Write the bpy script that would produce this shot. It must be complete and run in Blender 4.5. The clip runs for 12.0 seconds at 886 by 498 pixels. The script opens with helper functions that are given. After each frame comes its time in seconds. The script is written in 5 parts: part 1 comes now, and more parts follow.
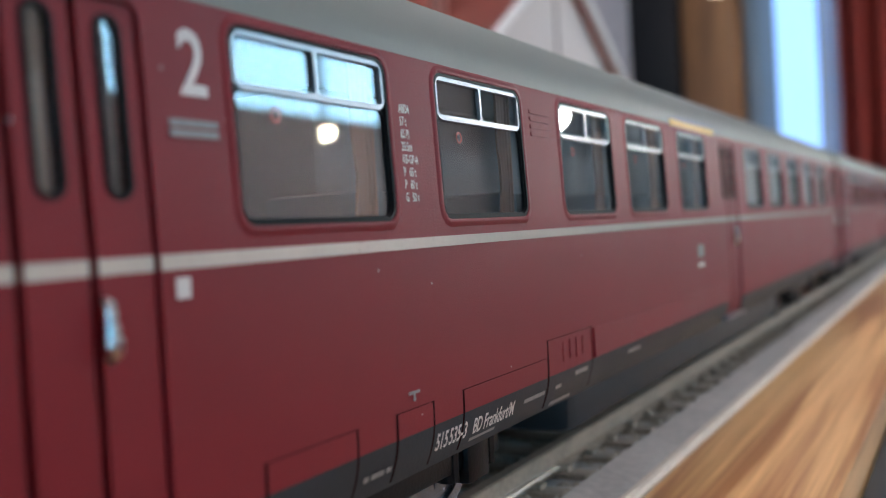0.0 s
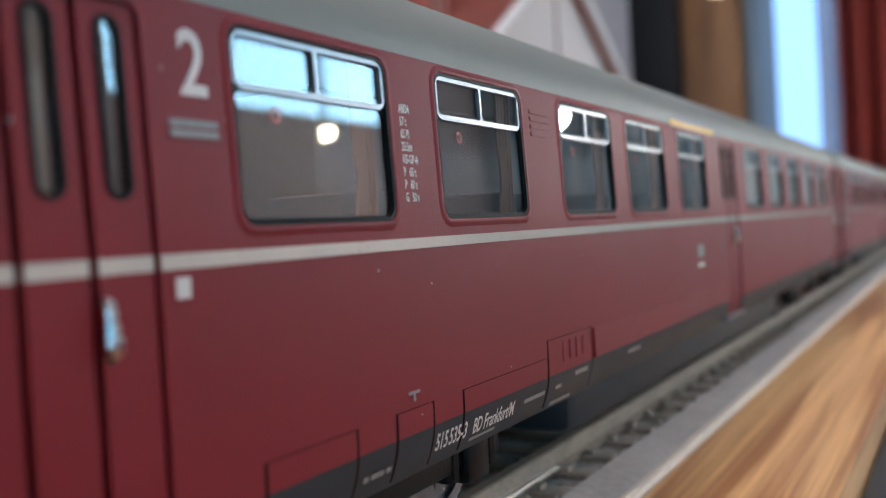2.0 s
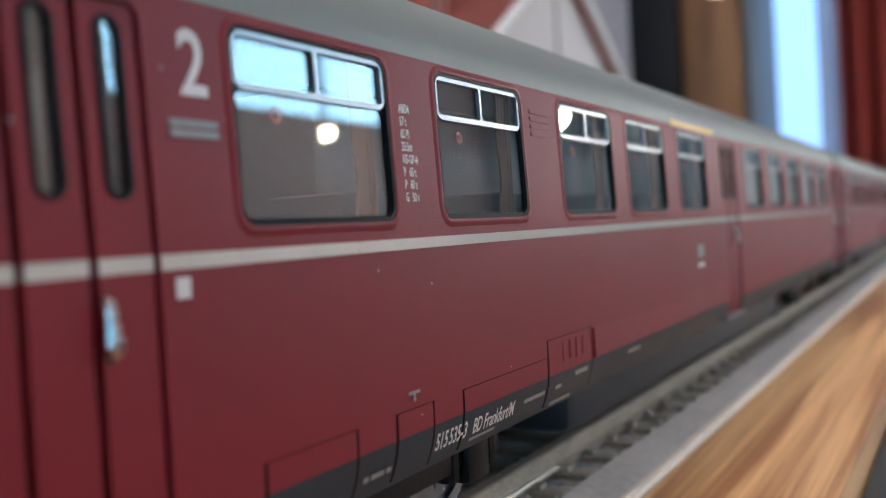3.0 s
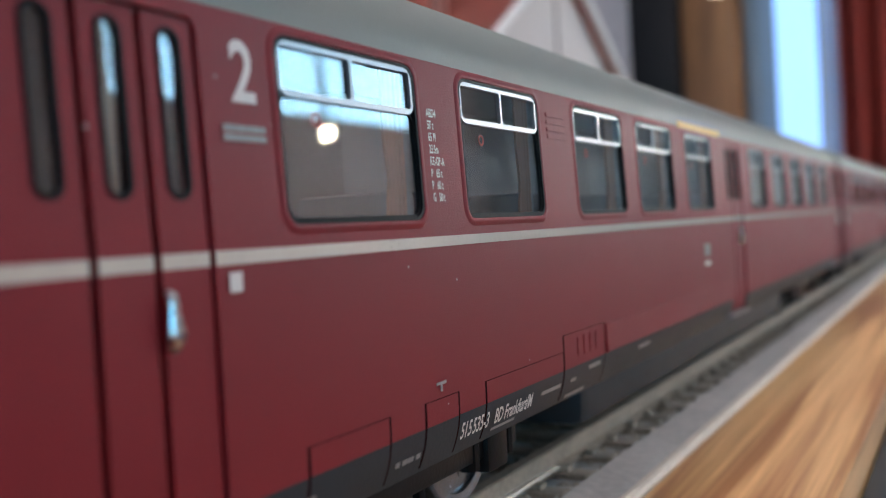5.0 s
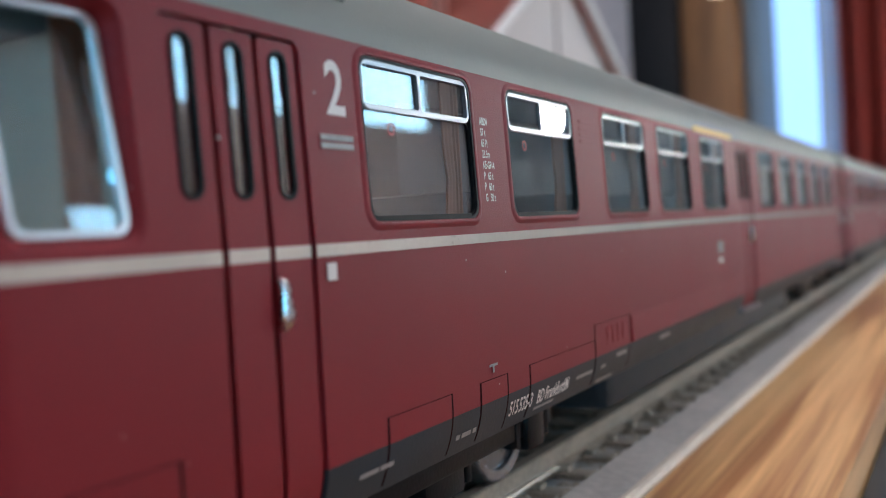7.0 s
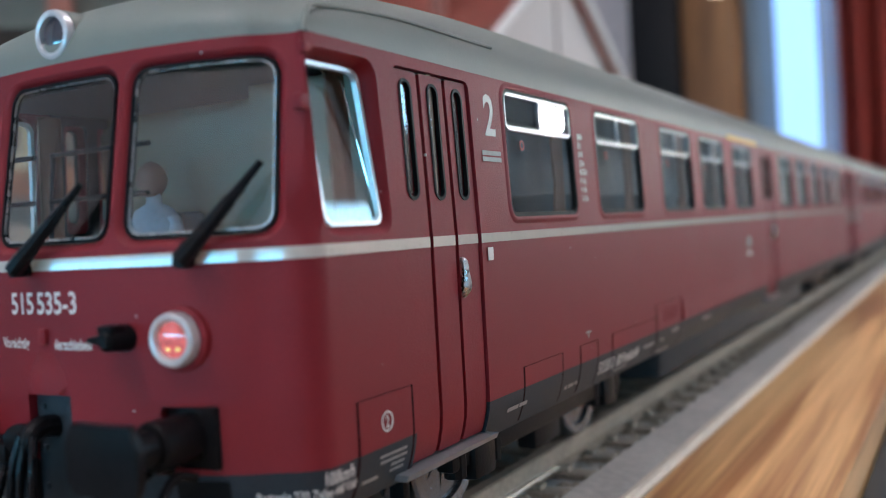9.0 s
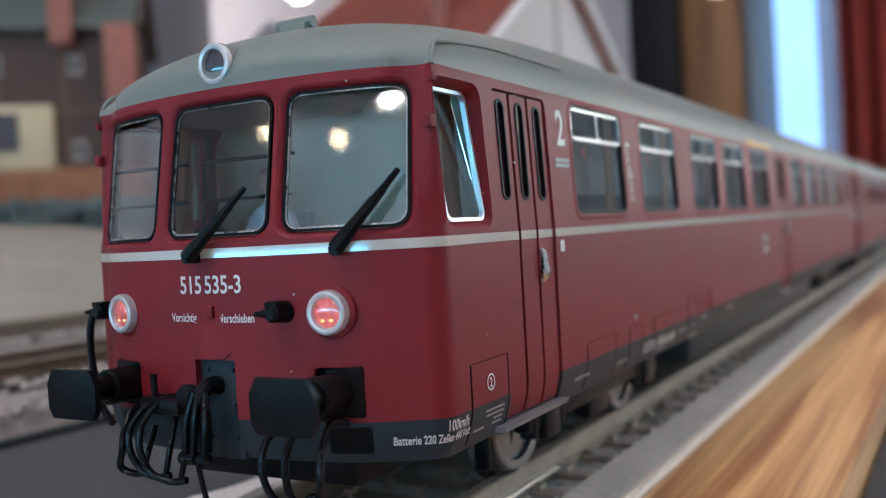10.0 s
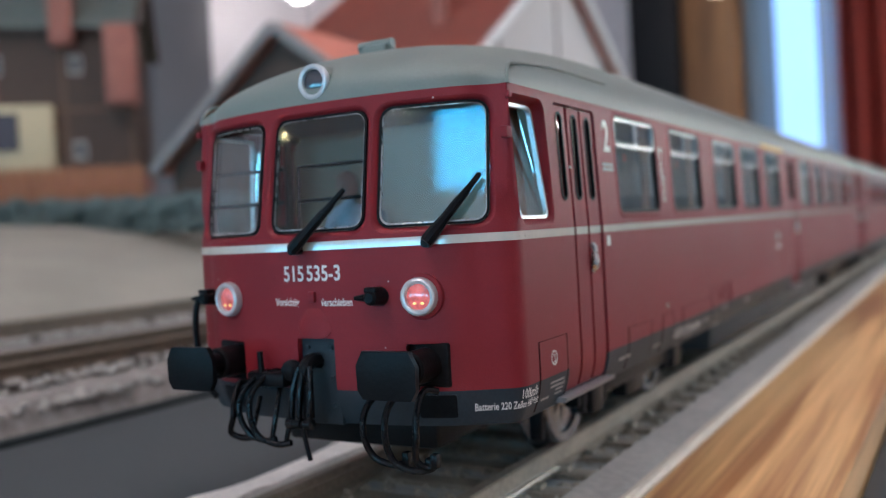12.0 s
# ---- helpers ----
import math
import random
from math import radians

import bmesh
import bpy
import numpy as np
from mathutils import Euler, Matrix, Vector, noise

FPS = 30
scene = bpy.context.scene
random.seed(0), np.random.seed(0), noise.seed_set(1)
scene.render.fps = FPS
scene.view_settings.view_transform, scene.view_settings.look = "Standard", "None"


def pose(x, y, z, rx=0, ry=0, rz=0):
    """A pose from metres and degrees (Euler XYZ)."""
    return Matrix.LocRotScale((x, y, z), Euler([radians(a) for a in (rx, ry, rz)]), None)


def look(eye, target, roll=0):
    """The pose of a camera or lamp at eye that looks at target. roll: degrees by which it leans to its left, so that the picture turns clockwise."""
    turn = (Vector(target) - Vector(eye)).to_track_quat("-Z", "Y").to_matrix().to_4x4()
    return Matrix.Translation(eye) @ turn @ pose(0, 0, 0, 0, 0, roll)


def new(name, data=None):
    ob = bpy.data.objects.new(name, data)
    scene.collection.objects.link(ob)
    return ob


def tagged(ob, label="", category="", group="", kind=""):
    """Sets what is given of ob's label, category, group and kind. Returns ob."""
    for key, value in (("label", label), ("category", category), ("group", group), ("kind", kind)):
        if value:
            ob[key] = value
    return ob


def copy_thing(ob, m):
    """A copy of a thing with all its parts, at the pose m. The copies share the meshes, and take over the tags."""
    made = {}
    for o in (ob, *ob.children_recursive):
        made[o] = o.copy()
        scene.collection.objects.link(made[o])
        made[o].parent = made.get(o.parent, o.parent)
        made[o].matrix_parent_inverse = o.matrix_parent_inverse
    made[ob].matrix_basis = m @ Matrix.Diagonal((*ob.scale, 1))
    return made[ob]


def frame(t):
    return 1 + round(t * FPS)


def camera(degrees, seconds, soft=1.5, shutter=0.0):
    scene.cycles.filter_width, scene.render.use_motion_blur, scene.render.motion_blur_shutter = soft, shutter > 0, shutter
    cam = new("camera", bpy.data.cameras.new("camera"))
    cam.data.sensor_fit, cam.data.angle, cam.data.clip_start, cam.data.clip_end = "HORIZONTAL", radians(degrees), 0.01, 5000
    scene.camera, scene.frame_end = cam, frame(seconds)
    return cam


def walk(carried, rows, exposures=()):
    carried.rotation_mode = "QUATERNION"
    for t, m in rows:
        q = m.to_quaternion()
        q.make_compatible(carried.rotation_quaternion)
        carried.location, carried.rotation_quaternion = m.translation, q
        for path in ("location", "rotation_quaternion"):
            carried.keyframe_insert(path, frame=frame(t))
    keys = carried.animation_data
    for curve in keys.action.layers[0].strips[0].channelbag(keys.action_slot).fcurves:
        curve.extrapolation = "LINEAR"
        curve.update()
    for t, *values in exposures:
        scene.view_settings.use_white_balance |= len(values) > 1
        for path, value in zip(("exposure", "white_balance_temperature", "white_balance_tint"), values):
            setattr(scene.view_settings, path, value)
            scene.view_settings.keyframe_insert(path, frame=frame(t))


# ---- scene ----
from mathutils import geometry

MM = 0.001
# The camera stands still beside the track, 27 mm above the layout's top.
cam = camera(51.63, 12.0, 1.0)
cam.data.dof.use_dof = True
cam.data.dof.focus_distance = 0.066
cam.data.dof.aperture_fstop = 36.0
EYE = (0.04716, 0.0, 0.027)
TARGET = (0.04716 - 0.049883, 0.086644, 0.027 - 0.002105)
walk(cam, [(0.0, look(EYE, TARGET, -3.206)), (12.0, look(EYE, TARGET, -3.206))])

# ---- light ----
world = bpy.data.worlds.new("world")
scene.world = world
world.use_nodes = True
sky = world.node_tree.nodes.new("ShaderNodeTexSky")
sky.sky_type, sky.sun_disc = "NISHITA", False
sky.sun_elevation, sky.sun_rotation = radians(40), radians(70)
world.node_tree.links.new(sky.outputs[0], world.node_tree.nodes["Background"].inputs[0])
world.node_tree.nodes["Background"].inputs[1].default_value = 0.12
scene.view_settings.exposure = -0.02


def window_lamp(name, m, w, h, watts, colour):
    data = bpy.data.lights.new(name, "AREA")
    data.shape, data.size, data.size_y, data.energy, data.color = "RECTANGLE", w, h, watts, colour
    ob = new(name, data)
    ob.matrix_world = m
    return ob


DAY = (0.36, 0.71, 1.0)
window_lamp("daylight_side", look((1.59, 2.09, 0.67), (0.0, 2.09, 0.67)), 1.38, 0.33, 17, DAY)
window_lamp("daylight_back", look((0.3, -1.79, 0.775), (0.3, 0.0, 0.775)), 0.14, 0.2, 1.2, (0.03, 0.5, 1.0))
window_lamp("daylight_pale", look((0.26, -1.805, 0.65), (0.26, 0.0, 0.65)), 0.70, 0.37, 0.9, (0.74, 0.88, 1.0))
# Added unseen strip light, there only for the blue reflection on the cream stripe.
window_lamp("low_stripe_light", look((-0.85, -1.79, 0.0), (-0.85, 0.0, 0.0)), 2.85, 0.12, 20, (0.15, 0.62, 1.0))

# ---- materials ----


def mat(name, colour, rough=0.5, metal=0.0, vary=0.12, scale=300.0, fine=2500.0, bump=0.0, coat=0.0, tint=None, glow=0.0, spec=0.5, rough_vary=0.1):
    """A surface with two scales of variation in colour and gloss, and a fine relief."""
    m = bpy.data.materials.new(name)
    m.use_nodes = True
    nt = m.node_tree
    b = nt.nodes["Principled BSDF"]
    co = nt.nodes.new("ShaderNodeTexCoord")
    n1, n2 = nt.nodes.new("ShaderNodeTexNoise"), nt.nodes.new("ShaderNodeTexNoise")
    n1.inputs["Scale"].default_value, n2.inputs["Scale"].default_value = scale, fine
    n1.inputs["Detail"].default_value, n2.inputs["Detail"].default_value = 5, 3
    for n in (n1, n2):
        nt.links.new(co.outputs["Object"], n.inputs["Vector"])
    add = nt.nodes.new("ShaderNodeMath")
    add.operation = "ADD"
    nt.links.new(n1.outputs[0], add.inputs[0])
    nt.links.new(n2.outputs[0], add.inputs[1])
    ramp = nt.nodes.new("ShaderNodeMapRange")
    ramp.inputs["From Min"].default_value, ramp.inputs["From Max"].default_value = 0.7, 1.3
    nt.links.new(add.outputs[0], ramp.inputs["Value"])
    mix = nt.nodes.new("ShaderNodeMix")
    mix.data_type = "RGBA"
    lo = tint or tuple(c * (1 - vary) for c in colour)
    hi = tuple(min(1, c * (1 + vary)) for c in colour)
    mix.inputs[6].default_value, mix.inputs[7].default_value = (*lo, 1), (*hi, 1)
    nt.links.new(ramp.outputs[0], mix.inputs[0])
    nt.links.new(mix.outputs[2], b.inputs["Base Color"])
    rr = nt.nodes.new("ShaderNodeMapRange")
    rr.inputs["From Min"].default_value, rr.inputs["From Max"].default_value = 0.7, 1.3
    rr.inputs["To Min"].default_value, rr.inputs["To Max"].default_value = max(0, rough * (1 - rough_vary)), min(1, rough * (1 + rough_vary))
    nt.links.new(add.outputs[0], rr.inputs["Value"])
    nt.links.new(rr.outputs[0], b.inputs["Roughness"])
    b.inputs["Metallic"].default_value = metal
    b.inputs["Specular IOR Level"].default_value = spec
    b.inputs["Coat Weight"].default_value = coat
    b.inputs["Coat Roughness"].default_value = 0.12
    if bump:
        bp = nt.nodes.new("ShaderNodeBump")
        bp.inputs["Strength"].default_value, bp.inputs["Distance"].default_value = bump, 0.0002
        nt.links.new(n2.outputs[0], bp.inputs["Height"])
        nt.links.new(bp.outputs[0], b.inputs["Normal"])
    if glow:
        b.inputs["Emission Color"].default_value = (*colour, 1)
        b.inputs["Emission Strength"].default_value = glow
    return m


def glass(name, tone=(0.93, 0.96, 0.96), rough=0.0):
    m = bpy.data.materials.new(name)
    m.use_nodes = True
    b = m.node_tree.nodes["Principled BSDF"]
    b.inputs["Base Color"].default_value = (*tone, 1)
    b.inputs["Roughness"].default_value = rough
    b.inputs["Transmission Weight"].default_value = 1.0
    b.inputs["IOR"].default_value = 1.5
    return m


def wood(name, light, dark, stretch=(60.0, 6.0, 60.0), rough=0.4, coat=0.3):
    m = bpy.data.materials.new(name)
    m.use_nodes = True
    nt = m.node_tree
    b = nt.nodes["Principled BSDF"]
    co, mp = nt.nodes.new("ShaderNodeTexCoord"), nt.nodes.new("ShaderNodeMapping")
    mp.inputs["Scale"].default_value = stretch
    nt.links.new(co.outputs["Object"], mp.inputs["Vector"])
    wv, ns = nt.nodes.new("ShaderNodeTexNoise"), nt.nodes.new("ShaderNodeTexNoise")
    wv.inputs["Scale"].default_value, wv.inputs["Detail"].default_value, wv.inputs["Distortion"].default_value = 3.0, 5, 0.5
    ns.inputs["Scale"].default_value, ns.inputs["Detail"].default_value = 30.0, 4
    nt.links.new(mp.outputs[0], wv.inputs["Vector"])
    nt.links.new(mp.outputs[0], ns.inputs["Vector"])
    ramp = nt.nodes.new("ShaderNodeValToRGB")
    ramp.color_ramp.elements[0].position, ramp.color_ramp.elements[1].position = 0.39, 0.6
    ramp.color_ramp.elements[0].color, ramp.color_ramp.elements[1].color = (*dark, 1), (*light, 1)
    nt.links.new(wv.outputs[0], ramp.inputs[0])
    mix = nt.nodes.new("ShaderNodeMix")
    mix.data_type, mix.blend_type = "RGBA", "MULTIPLY"
    mix.inputs[0].default_value = 0.3
    nt.links.new(ramp.outputs[0], mix.inputs[6])
    nt.links.new(ns.outputs[0], mix.inputs[7])
    nt.links.new(mix.outputs[2], b.inputs["Base Color"])
    b.inputs["Roughness"].default_value, b.inputs["Coat Weight"].default_value = rough, coat
    b.inputs["Coat Roughness"].default_value = 0.25
    return m


RED = mat("wine_red_paint", (0.224, 0.0145, 0.021), 0.5, spec=0.27, vary=0.07, scale=60, fine=8000, bump=0.16)


def dusty(m):
    """Sparse pale specks of dust, about a tenth of a millimetre across."""
    nt = m.node_tree
    base = nt.nodes["Principled BSDF"].inputs["Base Color"]
    source = base.links[0].from_socket
    co = nt.nodes.new("ShaderNodeTexCoord")
    cells = nt.nodes.new("ShaderNodeTexVoronoi")
    cells.inputs["Scale"].default_value = 365
    nt.links.new(co.outputs["Object"], cells.inputs["Vector"])
    near = nt.nodes.new("ShaderNodeMath")
    near.operation = "LESS_THAN"
    near.inputs[1].default_value = 0.036
    nt.links.new(cells.outputs["Distance"], near.inputs[0])
    some = nt.nodes.new("ShaderNodeMath")
    some.operation = "MULTIPLY"
    nt.links.new(near.outputs[0], some.inputs[0])
    nt.links.new(cells.outputs["Color"], some.inputs[1])
    mix = nt.nodes.new("ShaderNodeMix")
    mix.data_type = "RGBA"
    nt.links.new(some.outputs[0], mix.inputs[0])
    nt.links.new(source, mix.inputs[6])
    mix.inputs[7].default_value = (0.6, 0.57, 0.55, 1)
    nt.links.new(mix.outputs[2], base)


dusty(RED)
GREY = mat("roof_grey_paint", (0.198, 0.222, 0.19), 0.5, vary=0.05, scale=80, fine=4000, bump=0.1)
SKIRT = mat("dark_grey_paint", (0.024, 0.035, 0.043), 0.45, spec=0.25, vary=0.15, scale=200, fine=4000, bump=0.1)
CREAM = mat("cream_stripe_paint", (0.6, 0.56, 0.47), 0.3, vary=0.06, coat=1.0)
CREAM.node_tree.nodes["Principled BSDF"].inputs["Coat IOR"].default_value = 1.9
WHITE = mat("white_lettering", (0.75, 0.74, 0.7), 0.5, vary=0.05)
FAINT = mat("faint_lettering", (0.3, 0.3, 0.29), 0.5, vary=0.2)
STICKER = mat("red_sticker", (0.5, 0.1, 0.08), 0.5)
YELLOW = mat("yellow_stripe_paint", (0.65, 0.36, 0.03), 0.45, vary=0.06)
BLACK = mat("black_plastic", (0.008, 0.008, 0.009), 0.32, spec=0.1, vary=0.2, scale=500, fine=3500, bump=0.1)
RUBBER = mat("black_rubber", (0.007, 0.007, 0.008), 0.5, vary=0.2, spec=0.12)
SEAM = mat("dark_red_seam", (0.02, 0.003, 0.004), 0.8, spec=0.05)
DARK = mat("dark_gap", (0.008, 0.004, 0.005), 0.8)
CHROME = mat("polished_metal", (0.78, 0.79, 0.8), 0.16, metal=1.0, vary=0.06, fine=3000)
SILVER = mat("silver_paint", (0.67, 0.67, 0.67), 0.32, metal=0.42, vary=0.08, fine=3000)
ALU = mat("dull_aluminium", (0.24, 0.25, 0.26), 0.36, metal=0.8, vary=0.1, fine=3000)
STEEL = mat("worn_steel", (0.55, 0.54, 0.52), 0.28, metal=1.0, vary=0.2, scale=400)
RUSTY = mat("rusty_rail", (0.15, 0.11, 0.075), 0.55, metal=0.2, vary=0.25, scale=250, fine=1800)
STEP = mat("grey_step", (0.22, 0.23, 0.24), 0.4, metal=0.3, vary=0.15)
GLOSS = mat("glossy_black_rubber", (0.005, 0.005, 0.006), 0.25, spec=0.2, vary=0.1)
TYRE = mat("wheel_steel", (0.17, 0.17, 0.18), 0.25, metal=0.8, vary=0.2, scale=400)
RAIL = mat("weathered_rail", (0.4, 0.345, 0.265), 0.45, metal=0.25, vary=0.22, scale=250, fine=1800, bump=0.15)
GLASS = glass("clear_glazing")
SCREEN = glass("slightly_hazy_screen_glazing", rough=0.035)
SEAT = mat("seat_plastic", (0.06, 0.08, 0.1), 0.5, vary=0.1)
INSIDE = mat("interior_lining", (0.085, 0.09, 0.095), 0.6, vary=0.1)
PALE_CLOTH = mat("cream_cloth", (0.6, 0.54, 0.45), 0.8, vary=0.1, fine=1500)
BEIGE = mat("beige_plastic", (0.27, 0.195, 0.13), 0.5, vary=0.1)
CURTAIN = mat("brown_curtain", (0.26, 0.1, 0.045), 0.7, vary=0.15, fine=1500)
BALLAST = mat("grey_ballast", (0.27, 0.25, 0.225), 0.85, vary=0.35, scale=500, fine=2500, bump=0.6)
STONE = mat("ballast_stone", (0.5, 0.45, 0.36), 0.8, vary=0.4, scale=450, fine=2500, bump=0.4)
PALE_STONE = mat("pale_ballast_stone", (0.42, 0.4, 0.36), 0.85, vary=0.3, scale=450, fine=2500)
SLEEPER = mat("brown_sleeper", (0.33, 0.29, 0.225), 0.75, vary=0.25, scale=400)
TARRED = mat("tarred_sleeper", (0.055, 0.045, 0.035), 0.7, vary=0.25, scale=400)
ROAD = mat("asphalt_grey", (0.052, 0.062, 0.064), 0.7, vary=0.2, scale=40, fine=900, bump=0.3)
BED = mat("grey_track_bed", (0.42, 0.4, 0.36), 0.6, vary=0.2, scale=90, fine=900, bump=0.4)
FRINGE = mat("pale_plaster_edge", (0.8, 0.78, 0.73), 0.7, vary=0.18, scale=300, fine=1800, bump=0.6)
BOARD = wood("varnished_wood", (0.88, 0.52, 0.215), (0.44, 0.19, 0.06), (150.0, 3.0, 60.0), 0.45, 0.15)


def lens_material():
    m = mat("lit_red_lens", (0.8, 0.15, 0.14), 0.12, vary=0.55, scale=900, fine=2500, glow=0.35, coat=1.0)
    return m


LENS = lens_material()
SPARK = mat("yellow_light_point", (1.0, 0.62, 0.2), 0.3, glow=1.0)
LAMP_GLASS = mat("dark_lamp_lens", (0.05, 0.055, 0.07), 0.1, vary=0.2, coat=1.0)

# ---- building helpers (all lengths in millimetres) ----


def finish(bm, name, material, smooth=35):
    bmesh.ops.transform(bm, matrix=Matrix.Scale(MM, 4), verts=bm.verts)
    me = bpy.data.meshes.new(name)
    bm.to_mesh(me)
    bm.free()
    me.materials.append(material)
    if smooth:
        me.shade_smooth()
        me.set_sharp_from_angle(angle=radians(smooth))
    return me


def part(name, bm, material, parent, label="", smooth=35):
    """Links a bmesh as one mesh object under a thing or a part."""
    ob = new(name, finish(bm, name, material, smooth))
    ob.parent = parent
    if label:
        tagged(ob, label)
    return ob


def thing(name, label, category, group="", at=(0, 0, 0)):
    ob = tagged(new(name), label, category, group)
    ob.empty_display_size = 0.01
    ob.location = [c * MM for c in at]
    return ob


def setting(name, bm, material, label="", smooth=35):
    ob = new(name, finish(bm, name, material, smooth))
    return tagged(ob, label, kind="structure")


def box(bm, x0, x1, y0, y1, z0, z1, bevel=0.0, m=None):
    geo = bmesh.ops.create_cube(bm, size=1.0)["verts"]
    bmesh.ops.transform(bm, matrix=Matrix.Translation(((x0 + x1) / 2, (y0 + y1) / 2, (z0 + z1) / 2)) @ Matrix.Diagonal((x1 - x0, y1 - y0, z1 - z0, 1)), verts=geo)
    if bevel:
        edges = {e for v in geo for e in v.link_edges}
        geo = [v for f in bmesh.ops.bevel(bm, geom=list(edges), offset=bevel, segments=2, affect="EDGES", profile=0.5)["faces"] for v in f.verts]
        geo = list({v for v in geo})
    if m is not None:
        seen, todo = set(), list(geo)
        while todo:
            v = todo.pop()
            if v in seen:
                continue
            seen.add(v)
            todo += [e.other_vert(v) for e in v.link_edges]
        bmesh.ops.transform(bm, matrix=m, verts=list(seen))
    return bm


def turned(bm, profile, m, seg=28):
    """A turned body: (radius, height) pairs round the z axis of m."""
    rings = []
    for r, h in profile:
        rings.append([bm.verts.new(m @ Vector((r * math.cos(2 * math.pi * k / seg), r * math.sin(2 * math.pi * k / seg), h))) for k in range(seg)])
    for a, b in zip(rings, rings[1:]):
        for k in range(seg):
            bm.faces.new((a[k], a[(k + 1) % seg], b[(k + 1) % seg], b[k]))
    for ring, flip in ((rings[0], True), (rings[-1], False)):
        bm.faces.new(ring[::-1] if flip else ring)
    return bm


def tube(bm, points, radius, seg=10, radii=None):
    """A round bar along a smooth line through the points."""
    pts = [Vector(p) for p in points]
    path, rad = [], []
    radii = radii or [radius] * len(pts)
    steps = 1 if len(pts) == 2 else 6
    for i in range(len(pts) - 1):
        p0, p1, p2, p3 = pts[max(i - 1, 0)], pts[i], pts[i + 1], pts[min(i + 2, len(pts) - 1)]
        for k in range(steps):
            t = k / steps
            path.append(0.5 * (2 * p1 + (p2 - p0) * t + (2 * p0 - 5 * p1 + 4 * p2 - p3) * t * t + (3 * p1 - p0 - 3 * p2 + p3) * t ** 3))
            rad.append(radii[i] * (1 - t) + radii[i + 1] * t)
    path.append(pts[-1])
    rad.append(radii[-1])
    rings, side = [], None
    for i, p in enumerate(path):
        d = (path[min(i + 1, len(path) - 1)] - path[max(i - 1, 0)]).normalized()
        if side is None:
            side = d.orthogonal().normalized()
        side = (side - d * side.dot(d)).normalized()
        up = d.cross(side)
        rings.append([bm.verts.new(p + rad[i] * (math.cos(2 * math.pi * k / seg) * side + math.sin(2 * math.pi * k / seg) * up)) for k in range(seg)])
    for a, b in zip(rings, rings[1:]):
        for k in range(seg):
            bm.faces.new((a[k], a[(k + 1) % seg], b[(k + 1) % seg], b[k]))
    bm.faces.new(rings[0][::-1])
    bm.faces.new(rings[-1])
    return bm


def rounded(u0, u1, v0, v1, r, n=5, slant=0.0):
    """A rectangle's outline with rounded corners; slant shifts its foot."""
    out = []
    for cu, cv, a in ((u1 - r, v1 - r, 0), (u0 + r, v1 - r, 90), (u0 + r, v0 + r, 180), (u1 - r, v0 + r, 270)):
        for k in range(n + 1):
            t = radians(a + 90 * k / n)
            u, v = cu + r * math.cos(t), cv + r * math.sin(t)
            out.append((u + slant * (v1 - v) / (v1 - v0), v))
    return out


def inside(poly, pts):
    p = np.asarray(poly)
    q = np.roll(p, -1, 0)
    x, y = pts[:, 0:1], pts[:, 1:2]
    cross = (p[:, 1] > y) != (q[:, 1] > y)
    dy = np.where(q[:, 1] == p[:, 1], 1e-12, q[:, 1] - p[:, 1])
    return (np.sum(cross & (x < (q[:, 0] - p[:, 0]) * (y - p[:, 1]) / dy + p[:, 0]), 1) % 2) == 1


def bend(loop, us, vs):
    """Adds points to the level and upright edges of an outline where the surface bends."""
    out = []
    for (a, b), (c, d) in zip(loop, [*loop[1:], loop[0]]):
        out.append((a, b))
        if abs(b - d) < 1e-6 and abs(c - a) > 0.5:
            between = sorted(u for u in us if min(a, c) + 0.05 < u < max(a, c) - 0.05)
            out += [(u, b) for u in (between if c > a else between[::-1])]
        elif abs(a - c) < 1e-6 and abs(b - d) > 0.3:
            between = sorted(v for v in vs if min(b, d) + 0.05 < v < max(b, d) - 0.05)
            out += [(a, v) for v in (between if d > b else between[::-1])]
    return out


def sheet(outer, holes, us, vs, place, thick):
    """A bent plate of some thickness with real openings; place(u, v, depth) gives the point."""
    verts, edges = [], []
    for loop in (outer, *holes):
        loop = bend(loop, us, vs)
        k = len(verts)
        verts += [Vector(p) for p in loop]
        edges += [(k + i, k + (i + 1) % len(loop)) for i in range(len(loop))]
    grid = np.array([(u, v) for u in us for v in vs], float).reshape(-1, 2)
    if len(grid):
        keep = inside(outer, grid)
        for h in holes:
            keep &= ~inside(h, grid)
        verts += [Vector(p) for p in grid[keep]]
    pts, _, faces = geometry.delaunay_2d_cdt(verts, edges, [], 0, 1e-5)[:3]
    flat = np.array([(p[0], p[1]) for p in pts])
    mid = np.array([flat[list(f)].mean(0) for f in faces])
    keep = inside(outer, mid)
    for h in holes:
        keep &= ~inside(h, mid)
    bm = bmesh.new()
    top = [bm.verts.new(place(u, v, 0.0)) for u, v in flat]
    low = [bm.verts.new(place(u, v, -thick)) for u, v in flat]
    count = {}
    for f, k in zip(faces, keep):
        if not k:
            continue
        f = list(f)
        bm.faces.new([top[i] for i in f])
        bm.faces.new([low[i] for i in f[::-1]])
        for a, b in zip(f, f[1:] + f[:1]):
            count[(a, b)] = 1
    for a, b in count:
        if (b, a) not in count:
            bm.faces.new((top[b], top[a], low[a], low[b]))
    bmesh.ops.delete(bm, geom=[v for v in bm.verts if not v.link_faces], context="VERTS")
    return bm


